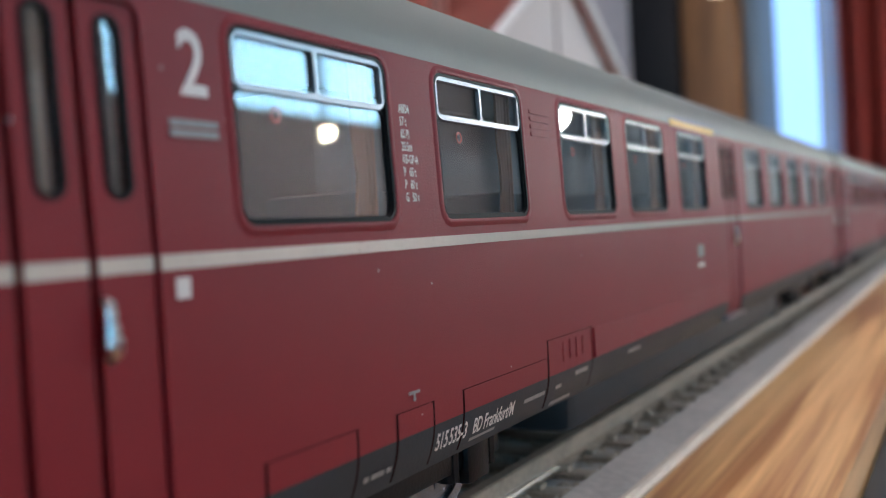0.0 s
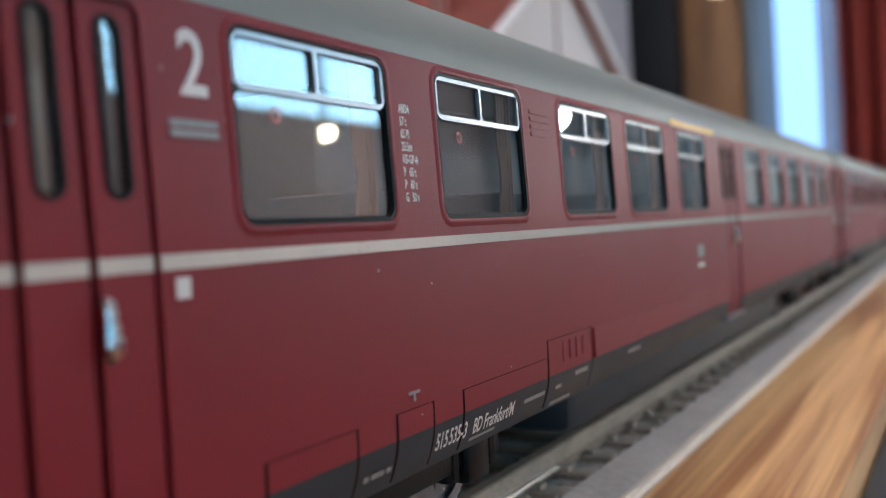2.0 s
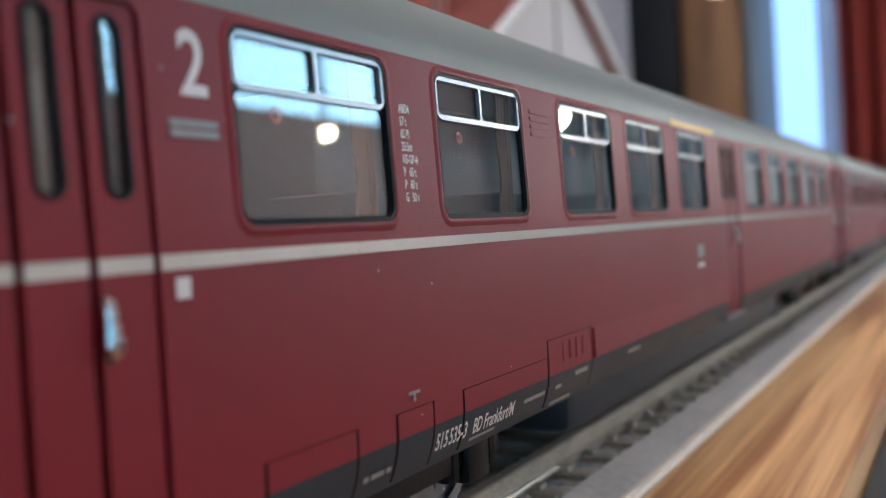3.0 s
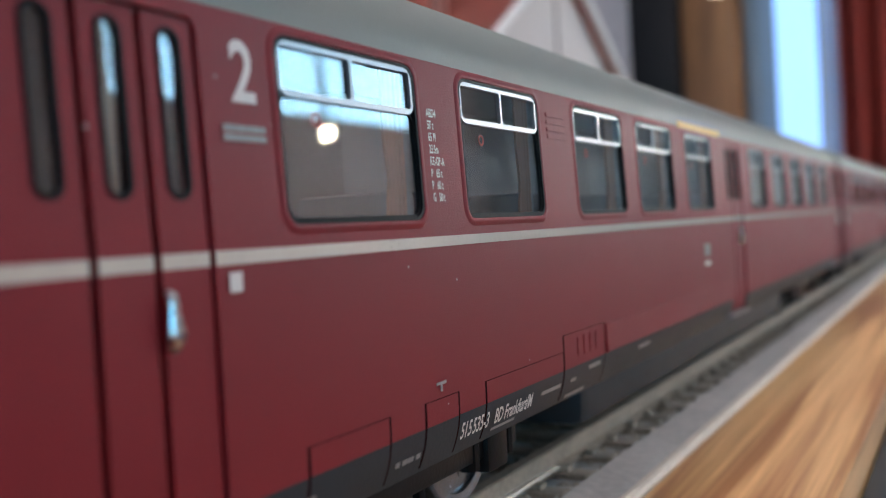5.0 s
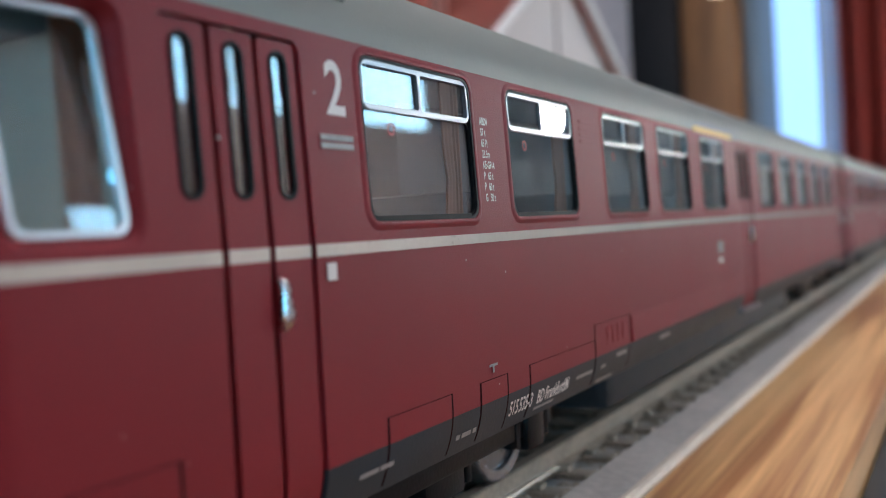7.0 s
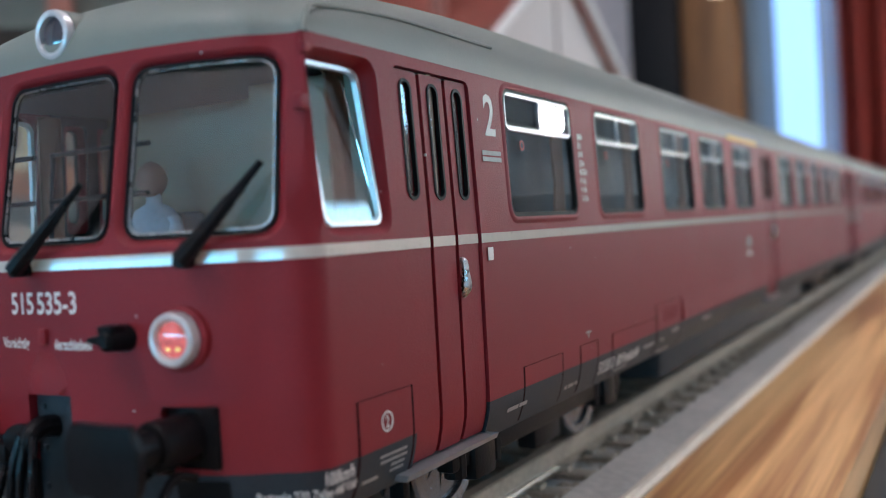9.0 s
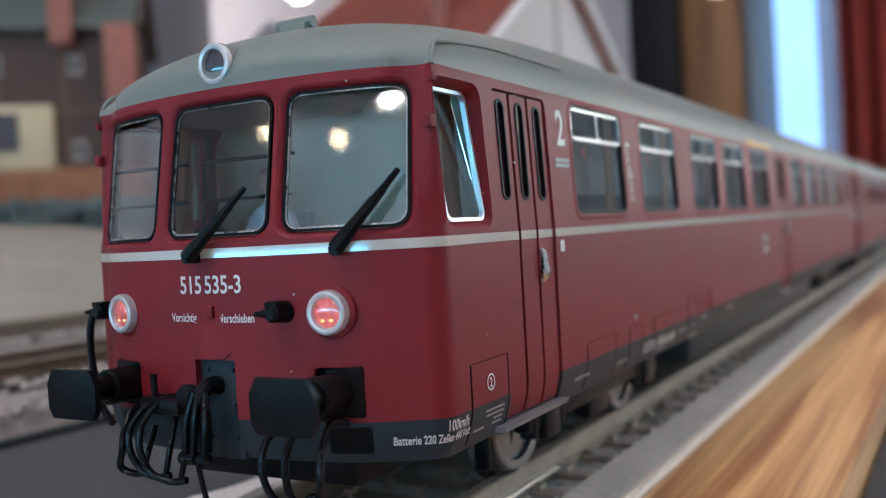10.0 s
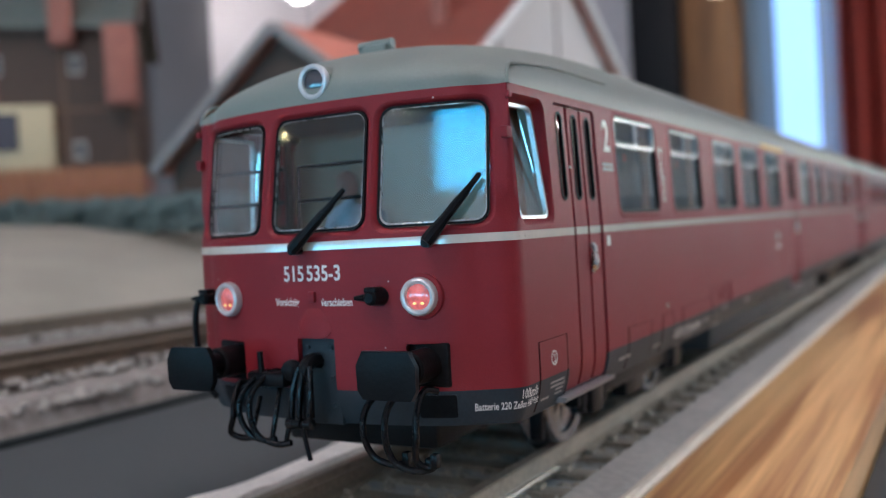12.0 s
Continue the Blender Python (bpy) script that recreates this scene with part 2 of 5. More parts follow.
def funnel(outer, inner, place, depth, profile=((-0.06, 0.02), (0.3, 0.12), (0.75, 0.6), (1.0, 1.0))):
    """A band with a soft shoulder between two outlines of as many points; profile pairs the way across with the share of depth(v)."""
    loops = [[] for _ in profile]
    for k in range(len(outer)):
        (a, b), (c, d) = outer[k], outer[(k + 1) % len(outer)]
        (e, f), (g, h) = inner[k], inner[(k + 1) % len(inner)]
        n = 8 if math.hypot(c - a, d - b) > 1.5 else 1
        for j in range(n):
            t = j / n
            p, q = Vector((a + (c - a) * t, b + (d - b) * t)), Vector((e + (g - e) * t, f + (h - f) * t))
            for loop, (w, share) in zip(loops, profile):
                m = p.lerp(q, w)
                loop.append(place(m.x, m.y, depth(m.y) * share))
    bm = bmesh.new()
    rings = [[bm.verts.new(p) for p in loop] for loop in loops]
    for a, b in zip(rings, rings[1:]):
        for k in range(len(a)):
            bm.faces.new((a[k], a[(k + 1) % len(a)], b[(k + 1) % len(a)], b[k]))
    return bm


def lettering(name, words, height, u, v, place, material, parent, align="LEFT", squeeze=0.8, label="", spacing=1.0):
    """Words laid on a surface, height of the capitals in millimetres."""
    font = bpy.data.curves.new(name, "FONT")
    font.body, font.size, font.align_x = words, height / 0.7, align
    font.resolution_u, font.offset, font.space_word = 3, 0.026 * height, spacing
    ob = bpy.data.objects.new(name, font)
    scene.collection.objects.link(ob)
    me = bpy.data.meshes.new_from_object(ob.evaluated_get(bpy.context.evaluated_depsgraph_get()))
    bpy.data.objects.remove(ob)
    bm = bmesh.new()
    bm.from_mesh(me)
    bpy.data.meshes.remove(me)
    for w in bm.verts:
        w.co = place(u + w.co.x * squeeze, v + w.co.y, 0.03)
    return part(name, bm, material, parent, label, smooth=0)


# ---- the railcar's surface ----
HALF, LENGTH = 16.75, 262.0
Z_FOOT, Z_SKIRT, Z_EAVE = 11.5, 14.4, 38.25


def plan_table():
    pts = [(x, -0.9 + 0.9 * (x / 9.8) ** 2 + 0.9 * (x / 13.6) ** 6) for x in np.linspace(0, 13.6, 40)]
    a, d = Vector((13.6, pts[-1][1])), Vector((16.75, 4.6))
    b, c = a + Vector((1.4, 0.92)), d - Vector((0, 1.7))
    for t in np.linspace(0, 1, 30)[1:]:
        p = a * (1 - t) ** 3 + b * 3 * t * (1 - t) ** 2 + c * 3 * t * t * (1 - t) + d * t ** 3
        pts.append((p.x, p.y))
    pts.append((HALF, LENGTH))
    return np.array(pts)


PLAN = plan_table()
ARC = np.concatenate([[0], np.cumsum(np.linalg.norm(np.diff(PLAN, axis=0), axis=1))])
U_SIDE = float(ARC[-2])
U_END = float(ARC[-1])


def along(y):
    """The way round the car's outline to the place y on its side."""
    return U_SIDE + y - 4.6


def front_at(x):
    return float(np.interp(abs(x), PLAN[:69, 0], ARC[:69])) * (1 if x >= 0 else -1)


def skin(u, z, out=0.0):
    """A point on the car's outside: u round the outline from the middle of its front, height z, out from the surface."""
    s, a = (1 if u >= 0 else -1), abs(u)
    x, y = float(np.interp(a, ARC, PLAN[:, 0])), float(np.interp(a, ARC, PLAN[:, 1]))
    x1, y1 = float(np.interp(a + 0.15, ARC, PLAN[:, 0])), float(np.interp(a + 0.15, ARC, PLAN[:, 1]))
    x0, y0 = float(np.interp(max(a - 0.15, 0), ARC, PLAN[:, 0])), float(np.interp(max(a - 0.15, 0), ARC, PLAN[:, 1]))
    t = Vector((x1 - x0, y1 - y0))
    if t.length < 1e-9:
        t = Vector((0, 1))
    t.normalize()
    n = Vector((t.y, -t.x))
    fore, flank = max(0.0, -n.y), max(0.0, n.x)
    if z < 15.0:
        out -= 0.075 * (15.0 - z) ** 2
    x, y = x + n.x * out, y + n.y * out
    if z > 26.5:
        y += 0.17 * (z - 26.5) * fore ** 2
        x -= 0.04 * (z - 26.5) * flank
    return Vector((s * x, y, z))


def flank(y, z, out=0.0):
    """The same on the straight side alone, y from any mark."""
    x = HALF + out
    if z < 15.0:
        x -= 0.075 * (15.0 - z) ** 2
    if z > 26.5:
        x -= 0.04 * (z - 26.5)
    return Vector((x, y, z))


WINDOWS = [(28.3, 42.1), (48.0, 61.6), (69.4, 82.7), (87.4, 100.8), (106.9, 120.2), (145.3, 158.6), (165.0, 178.4), (184.6, 198.0), (204.2, 217.6), (223.8, 237.2)]
DOORS = [(12.8, 22.9), (128.9, 138.6), (248.0, 257.7)]
W_LOW, W_TOP = 27.7, 37.65


def window_set(car, y0, y1, far):
    """One side window: gasket, sliding sash, pane and curtain."""
    w = y1 - y0
    key = round(w, 1)
    if key not in WINDOW_MESHES:
        g = sheet(rounded(0, w, W_LOW, W_TOP, 1.0), [rounded(0.2, w - 0.2, W_LOW + 0.22, W_TOP - 0.2, 0.9)], [], [], lambda u, v, d: flank(u, v, 0.05 + d), 0.6)
        rim = funnel(rounded(-0.55, w + 0.55, W_LOW - 0.55, W_TOP + 0.5, 1.45), rounded(-0.02, w + 0.02, W_LOW - 0.02, W_TOP + 0.02, 1.0), flank, lambda v: 0.11, ((0.0, -0.05), (0.2, 0.3), (0.5, 0.85), (0.8, 1.0), (0.95, 0.8), (1.0, -1.0)))
        half = w / 2
        s = sheet(rounded(0.17, w - 0.17, 34.45, W_TOP - 0.17, 0.85),
                  [rounded(0.5, half - 0.15, 34.82, W_TOP - 0.5, 0.25), rounded(half + 0.15, w - 0.5, 34.82, W_TOP - 0.5, 0.25)], [], [], lambda u, v, d: flank(u, v, 0.0 + d), 0.45)
        bead = sheet(rounded(0.18, w - 0.18, W_LOW + 0.2, 34.6, 0.8), [rounded(0.3, w - 0.3, W_LOW + 0.36, 34.5, 0.7)], [], [], lambda u, v, d: flank(u, v, -0.12 + d), 0.3)
        p = sheet(rounded(0.15, w - 0.15, W_LOW + 0.15, W_TOP - 0.15, 0.8), [], [], [], lambda u, v, d: flank(u, v, -0.22 + d), 0.25)
        dot = sheet([(3.4 + 0.42 * math.cos(k * math.pi / 8), 33.4 + 0.42 * math.sin(k * math.pi / 8)) for k in range(16)], [[(3.4 + 0.27 * math.cos(k * math.pi / 8), 33.4 + 0.27 * math.sin(k * math.pi / 8)) for k in range(16)]], [], [], lambda u, v, d: flank(u, v, -0.19 + d), 0.015)
        c = bmesh.new()
        n = 14
        rows = []
        for z, squeeze in ((W_TOP + 0.3, 1.0), (33.0, 0.96), (30.5, 0.8), (28.5, 0.92), (26.8, 1.0)):
            rows.append([c.verts.new((HALF - 1.35 - 0.25 * math.cos(k * 2.1), w - 0.3 - 2.6 * squeeze * k / n, z)) for k in range(n + 1)])
        for a, b in zip(rows, rows[1:]):
            for k in range(n):
                c.faces.new((a[k], a[k + 1], b[k + 1], b[k]))
        bmesh.ops.solidify(c, geom=c.faces[:], thickness=0.15)
        WINDOW_MESHES[key] = (finish(g, "window", RUBBER), finish(s, "sash_frame", ALU), finish(p, "pane", GLASS, 0), finish(c, "curtain", CURTAIN, 60), finish(bead, "glazing_bead", RUBBER), finish(rim, "rim", RED), finish(dot, "sticker", STICKER))
    meshes = WINDOW_MESHES[key]
    ob = new("window", meshes[0])
    ob.parent = car
    ob.matrix_basis = pose(0, y1 * MM, 0, 0, 0, 180) if far else pose(0, y0 * MM, 0)
    for name, me, label in zip(("sash_frame", "pane", "curtain", "glazing_bead", "rim", "sticker"), meshes[1:], ("bright metal sliding sash frame", "clear glass", "folded brown curtain", "", "raised red rim", "small round red sticker")):
        sub = new(name, me)
        sub.parent = ob
        if label:
            tagged(sub, label)
        if name == "pane":
            sub.visible_shadow = False
    if y0 > 140:
        if "blind" not in WINDOW_MESHES:
            WINDOW_MESHES["blind"] = finish(sheet(rounded(0.3, w - 0.3, 28.6, W_TOP - 0.2, 0.4), [], np.linspace(0.4, w - 0.4, 24), [31, 34], lambda u, v, d: flank(u, v, -0.9 + 0.12 * math.sin(u * 5.0) + d), 0.1), "blind", PALE_CLOTH, 60)
        sub = new("blind", WINDOW_MESHES["blind"])
        sub.parent = ob
        tagged(sub, "pale cream pleated blind")


WINDOW_MESHES = {}


def door_set(car, y0, y1, sign):
    """A folding door of three leaves with slot windows, a sill and a handle."""
    mid = lambda y: sign * along(y)
    place = lambda out: (lambda u, v, d: skin(u, v, out + d))
    back = sheet([(mid(y0 - 0.5), 11.8), (mid(y1 + 0.5), 11.8), (mid(y1 + 0.5), 38.0), (mid(y0 - 0.5), 38.0)][::sign],
                 [rounded(*sorted((mid(y0 + 0.5 + k * 3.23), mid(y0 + 2.7 + k * 3.23))), 28.3, 37.0, 0.4) for k in range(3)], [], [12, 13, 14, 15, 20, 26.5], place(-0.85), 0.3)
    door = part("folding_door", back, DARK, car, "dark gap behind the door leaves")
    width = (y1 - y0) / 3
    for k in range(3):
        a, b = sorted((mid(y0 + k * width + (0.22 if k else 0.08)), mid(y0 + (k + 1) * width - 0.22)))
        c = (a + b) / 2
        slot = rounded(c - 0.62, c + 0.62, 29.1, 36.7, 0.61, 6)
        leaf = part("leaf", sheet(rounded(a, b, 12.3, 37.35, 0.25 if k != 1 else 0.15, 3), [slot], [], [13, 14, 15, 18, 22, 26.5], place(-0.18), 0.5), RED, door)
        part("slot_gasket", sheet(rounded(c - 0.74, c + 0.74, 28.98, 36.82, 0.73, 6), [rounded(c - 0.52, c + 0.52, 29.2, 36.6, 0.51, 6)], [], [], place(-0.1), 0.4), RUBBER, door)
        pane = part("slot_pane", sheet(rounded(c - 0.6, c + 0.6, 29.1, 36.7, 0.55, 6), [], [], [], place(-0.3), 0.15), GLASS, door, smooth=0)
        pane.visible_shadow = False
        part("leaf_stripe", sheet([(a, 25.9), (b, 25.9), (b, 26.58), (a, 26.58)], [], [], [], place(-0.15), 0.04), CREAM, door)
    u = mid(y0 + 2 * width + 0.45)
    bm = bmesh.new()
    tube(bm, [skin(u, 24.9, -0.3), skin(u, 24.7, 0.1), skin(u, 24.0, 0.16), skin(u + 0.1 * sign, 23.0, 0.1), skin(u + 0.15 * sign, 22.4, -0.3)], 0.28, 8, [0.2, 0.24, 0.26, 0.42, 0.3])
    part("handle", bm, STEEL, door, "bright metal door handle")
    bm = sheet([(mid(y0 - 1.8), 11.75), (mid(y1 + 0.4), 11.75), (mid(y1 + 0.4), 12.15), (mid(y0 - 1.8), 12.15)][::sign], [], [], [], place(0.95), 1.6)
    part("door_step", bm, STEP, car, "narrow steel step below the door")


def hatch(car, y0, y1, top, sign=1, foot=11.8, slats=0, lip=0.035):
    """A service flap in the lower side, with a dark seam round it."""
    place = lambda out: (lambda u, v, d: skin(u, v, out + d))
    a, b = sorted((sign * along(y0), sign * along(y1)))
    vs = [12.4, 13, 13.7, 14.4, 15]
    part("seam", sheet([(a - 0.16, foot), (b + 0.2, foot), (b + 0.2, top + 0.01), (a - 0.16, top + 0.01)], [], [], vs, place(0.02), 0.1), SEAM, car)
    if top > Z_SKIRT:
        red = part("flap", sheet([(a + 0.04, Z_SKIRT), (b - 0.04, Z_SKIRT), (b - 0.04, top - 0.04), (a + 0.04, top - 0.04)], [], [], [15], place(lip), 0.12), RED, car)
        for k in range(slats):
            u = a + 3.0 + k * 1.5
            bm = sheet(rounded(u, u + 0.35, top - 2.2, top - 0.5, 0.15, 3), [], [], [], place(lip + 0.07), 0.16)
            part("louvre", bm, RED, red)
    part("flap_foot", sheet([(a + 0.04, foot), (b - 0.04, foot), (b - 0.04, Z_SKIRT), (a + 0.04, Z_SKIRT)], [], [], vs[:3], place(lip), 0.12), SKIRT, car)


def bars(name, car, u, v, lines, place=skin, height=0.42, gap=0.25, label="pale lettering too small to read"):
    """Rows of writing that is too small to read, as plain bars."""
    for k, (start, length) in enumerate(lines):
        z = v - k * (height + gap)
        part(name, sheet([(u + start, z), (u + start + length, z), (u + start + length, z + height), (u + start, z + height)], [], [], [], lambda a, b, d: place(a, b, 0.1 + d), 0.02), WHITE if 0.5 < height < 1.5 else FAINT, car, label)


EAVE = np.array([skin(u, Z_EAVE).xy for u in ARC[:-1]])


def roof_z(x, y):
    """The roof's height over a place: a full section that falls off in a round dome at the front, more abruptly at the sides."""
    far = min(abs(x) / 16.28, 1.0)
    lead = float(np.interp(abs(x), EAVE[:, 0], EAVE[:, 1]))
    t = min(max((y - lead) / (ROOF_DOME * (1 - far ** 7) + 7.0 * far ** 7), 0.0), 1.0)
    return Z_EAVE + ROOF_RISE * (1 - far ** 2.3) ** (1 / 2.3) * (1 - (1 - t) ** 2.6) ** (1 / 2.6)


ROOF_RISE, ROOF_DOME = 7.7, 48.0


def build_car():
    car = thing("railcar", "wine-red model railcar with grey roof and cream waistline on the track", "model train", "railcars of the train")
    us = [s * u for u in list(np.arange(0, 13.5, 1.1)) + list(np.arange(13.5, U_SIDE + 1, 0.35)) + list(np.arange(U_SIDE + 4, U_END, 12)) for s in ((1, -1) if u else (1,))]
    holes = []
    for s in (1, -1):
        for y0, y1 in WINDOWS:
            holes.append(rounded(*sorted((s * along(y0), s * along(y1))), W_LOW, W_TOP, 1.0))
        for y0, y1 in DOORS:
            a, b = sorted((s * along(y0), s * along(y1)))
            holes.append(rounded(a, b, 10.0, 37.5, 0.7))
        a, b = sorted((s * along(4.65), s * along(10.4)))
        holes.append(rounded(a - 0.55, b + 0.55, 26.95, 37.5, 1.1, slant=0.45 * s))
    screens = [(front_at(-14.95), front_at(-6.1)), (front_at(-4.6), front_at(5.0)), (front_at(6.2), front_at(14.95))]
    for a, b in screens:
        holes.append(rounded(a - 0.5, b + 0.5, 26.95, 37.6, 1.5))
    boxes = [rounded(front_at(x) - 1.75, front_at(x) + 1.75, 14.75, 18.15, 0.25, 3) for x in (-10.1, 10.1)]
    niche = [(front_at(-1.9), 10.0), (front_at(1.9), 10.0), (front_at(1.9), 18.6), (front_at(-1.9), 18.6)]
    outer = [(-U_END, Z_SKIRT), (U_END, Z_SKIRT), (U_END, Z_EAVE), (-U_END, Z_EAVE)]
    place = lambda u, v, d: skin(u, v, d)
    part("body_shell", sheet(outer, holes + boxes + [niche], us, [15.5, 19, 22, 26.4, 27.2, 30, 33, 36, 37.3, 37.7], place, 0.6), RED, car, "satin wine-red painted body")
    # waistline, left out at the doors
    cuts = sorted([-U_END] + [s * along(y) for s in (1, -1) for d in DOORS for y in d] + [U_END])
    marks = sorted(cuts + [front_at(-1.9), front_at(1.9)])
    for a, b in zip(marks[::2], marks[1::2]):
        part("skirt", sheet([(a, Z_FOOT), (b, Z_FOOT), (b, Z_SKIRT), (a, Z_SKIRT)], [], us, [12, 12.6, 13.2, 13.8], place, 0.5), SKIRT, car, "dark grey lower skirt")
    for a, b in zip(cuts[::2], cuts[1::2]):
        part("waist_stripe", sheet([(a, 25.9), (b, 25.9), (b, 26.58), (a, 26.58)], [], us, [26.25], lambda u, v, d: skin(u, v, 0.05 + d), 0.06), CREAM, car, "cream stripe at the waist")
    # roof
    bm = bmesh.new()
    ru = sorted({round(u, 4) for u in us if 0 <= u < U_SIDE - 0.1} | {U_SIDE - 0.45, U_SIDE - 0.2, U_SIDE - 0.08, U_SIDE})
    cols = [-u for u in ru[:0:-1]] + ru
    steps = [0.0, 0.03, 0.08, 0.15, 0.3, 0.5, 0.75, 1.0, 1.6, 2.4, 3.2, 4, 5, 7, 9.5, 12.5, 16, 20, 25, 30, 36, 42, 48, 60, 100, 160, 220, LENGTH - 4.6]
    grid = []
    for d in steps:
        row = []
        for u in cols:
            p = skin(u, Z_EAVE)
            y = min(p.y + d, LENGTH)
            row.append(bm.verts.new((p.x, y, roof_z(p.x, y) if d else Z_EAVE)))
        grid.append(row)
    for a, b in zip(grid, grid[1:]):
        for k in range(len(cols) - 1):
            bm.faces.new((a[k], a[k + 1], b[k + 1], b[k]))
    bmesh.ops.remove_doubles(bm, verts=bm.verts, dist=0.002)
    roof = part("roof", bm, GREY, car, "matt grey painted roof", 50)
    for s in (1, -1):
        bm = bmesh.new()
        ridge = [(s * 15.75, y, max(roof_z(15.75, y) + 0.05, 40.2)) for y in (7.2, 10, 14, 18, 22, 28)]
        tube(bm, [(s * 16.3, 4.3, 38.2), (s * 16.22, 4.5, 38.9), (s * 16.05, 4.9, 39.5), (s * 15.9, 5.6, 39.95), *ridge], 0.17, 8)
        part("rain_strip", bm, GREY, roof)
    for y in (10.5, 62, 108, 160, 205, 240):
        bm = bmesh.new()
        z = roof_z(0, y)
        box(bm, -0.9, 1.9, y - 1.1, y + 1.1, z - 0.8, z + 0.5, 0.4)
        tube(bm, [(-1.4, y - 0.3, z + 0.5), (2.2, y - 0.3, z + 0.5)], 0.48)
        tube(bm, [(-1.2, y - 0.3, z + 0.5), (-1.2, y - 0.3, z - 0.8)], 0.35)
        part("roof_vent", bm, GREY, roof, "small grey roof ventilator")
    bm = bmesh.new()
    box(bm, -16, 16, 6, LENGTH, 37.75, 37.95)
    part("inner_ceiling", bm, INSIDE, car)
    bm = bmesh.new()
    box(bm, -15.2, 15.2, 6, LENGTH - 0.5, 21.5, 22.2)
    part("inner_floor", bm, INSIDE, car)
    bm = bmesh.new()
    box(bm, -16.2, 16.2, LENGTH - 0.6, LENGTH, 12, 38)
    box(bm, -6, 6, LENGTH, LENGTH + 3.2, 13, 36, 0.8)
    part("rear_wall", bm, RED, car)
    # partitions and seats
    for y in (17.6, 26.2, 127.0, 140.6, 246.0):
        bm = bmesh.new()
        for x0, x1 in ((-16, -4), (4, 16)) if y > 20 else ((-16, 16),):
            box(bm, x0, x1, y, y + 0.6, 22.2, 37.7)
        if y > 20:
            box(bm, -4, 4, y, y + 0.6, 36, 37.7)
        part("partition", bm, BEIGE if y < 20 else INSIDE, car, "beige cab rear wall" if y < 20 else "dark grey inner partition")
    bm = bmesh.new()
    box(bm, 4.5, 15.8, 13.0, 13.6, 22.2, 37.6)
    part("cab_wall", bm, BEIGE, car, "beige cab wall")
    for y0, y1 in ((46.0, 126.0), (144.0, 242.0)):
        bm = bmesh.new()
        box(bm, -7.5, 7.5, y0, y1, 22.2, 37.6, 0.6)
        part("drive_casing", bm, INSIDE, car, "dark grey casing inside the car")
    seat_me = None
    for y0, y1 in WINDOWS:
        for x in (-10.2, 10.2):
            for y in (y0 - 2.2, y1 + 0.4):
                if seat_me is None:
                    bm = bmesh.new()
                    box(bm, -4.6, 4.6, 0, 1.5, 22.2, 29.8, 0.5)
                    box(bm, -4.6, 4.6, -4.0, 5.5, 22.2, 25.6, 0.6)
                    seat_me = finish(bm, "seat_bench", SEAT)
                ob = new("seat_bench", seat_me)
                ob.parent = car
                ob.location = (x * MM, y * MM, 0)
    for y0, y1 in WINDOWS:
        window_set(car, y0, y1, False)
        window_set(car, y0, y1, True)
    for y0, y1 in DOORS:
        door_set(car, y0, y1, 1)
        door_set(car, y0, y1, -1)
    # windscreens
    for a, b in screens:
        fus = [u for u in us if a - 1 < u < b + 1]
        part("windscreen_surround", funnel(rounded(a - 0.5, b + 0.5, 26.95, 37.6, 1.5), rounded(a - 0.02, b + 0.02, 27.38, 37.17, 1.1), skin, lambda v: -0.5), RED, car, "sloping red windscreen surround", 60)
        w = part("windscreen", sheet(rounded(a, b, 27.4, 37.15, 1.1), [rounded(a + 0.2, b - 0.2, 27.6, 36.95, 0.95)], fus, [30, 33], lambda u, v, d: skin(u, v, -0.25 + d), 0.5), RUBBER, car)
        part("windscreen_trim", sheet(rounded(a + 0.18, b - 0.18, 27.58, 36.97, 0.95), [rounded(a + 0.28, b - 0.28, 27.72, 36.88, 0.9)], fus, [], lambda u, v, d: skin(u, v, -0.33 + d), 0.2), STEEL, w, "thin bright metal edge")
        foot_a, foot_b, head = skin(a, 27.4), skin(b, 27.4), (skin(a, 37.0) + skin(b, 37.0)) / 2
        along_u, along_v = (foot_b - foot_a) / (b - a), (head - (foot_a + foot_b) / 2) / 9.6
        level = lambda u, v, d, o=foot_a, p=along_u, q=along_v, a=a: o + p * (u - a) + q * (v - 27.4) + Vector((0, 0.38 - d, 0))
        p = part("pane", sheet(rounded(a + 0.15, b - 0.15, 27.55, 37.0, 0.9), [], [], [], level, 0.2), SCREEN, w, smooth=0)
        p.visible_shadow = False
    # cab side windows
    for s in (1, -1):
        a, b = sorted((s * along(4.65), s * along(10.4)))
        sl = 0.45 * s
        lean = lambda v: -0.065 * (v - 27.5)
        ring = funnel(rounded(a - 0.55, b + 0.55, 26.95, 37.5, 1.1, slant=sl), rounded(a - 0.02, b + 0.02, 27.5, 36.95, 0.75, slant=sl), skin, lambda v: lean(v) - 0.6)
        part("window_surround", ring, RED, car, "sloping red surround of the cab window", 60)
        w = part("cab_side_window", sheet(rounded(a, b, 27.5, 36.95, 0.75, slant=sl), [rounded(a + 0.27, b - 0.27, 27.77, 36.68, 0.55, slant=sl)], [], [30, 33], lambda u, v, d: skin(u, v, -0.32 + lean(v) + d), 0.4), SILVER, car, "bright metal framed cab side window")
        q0, q1 = sorted((s * along(9.6), s * along(11.4)))
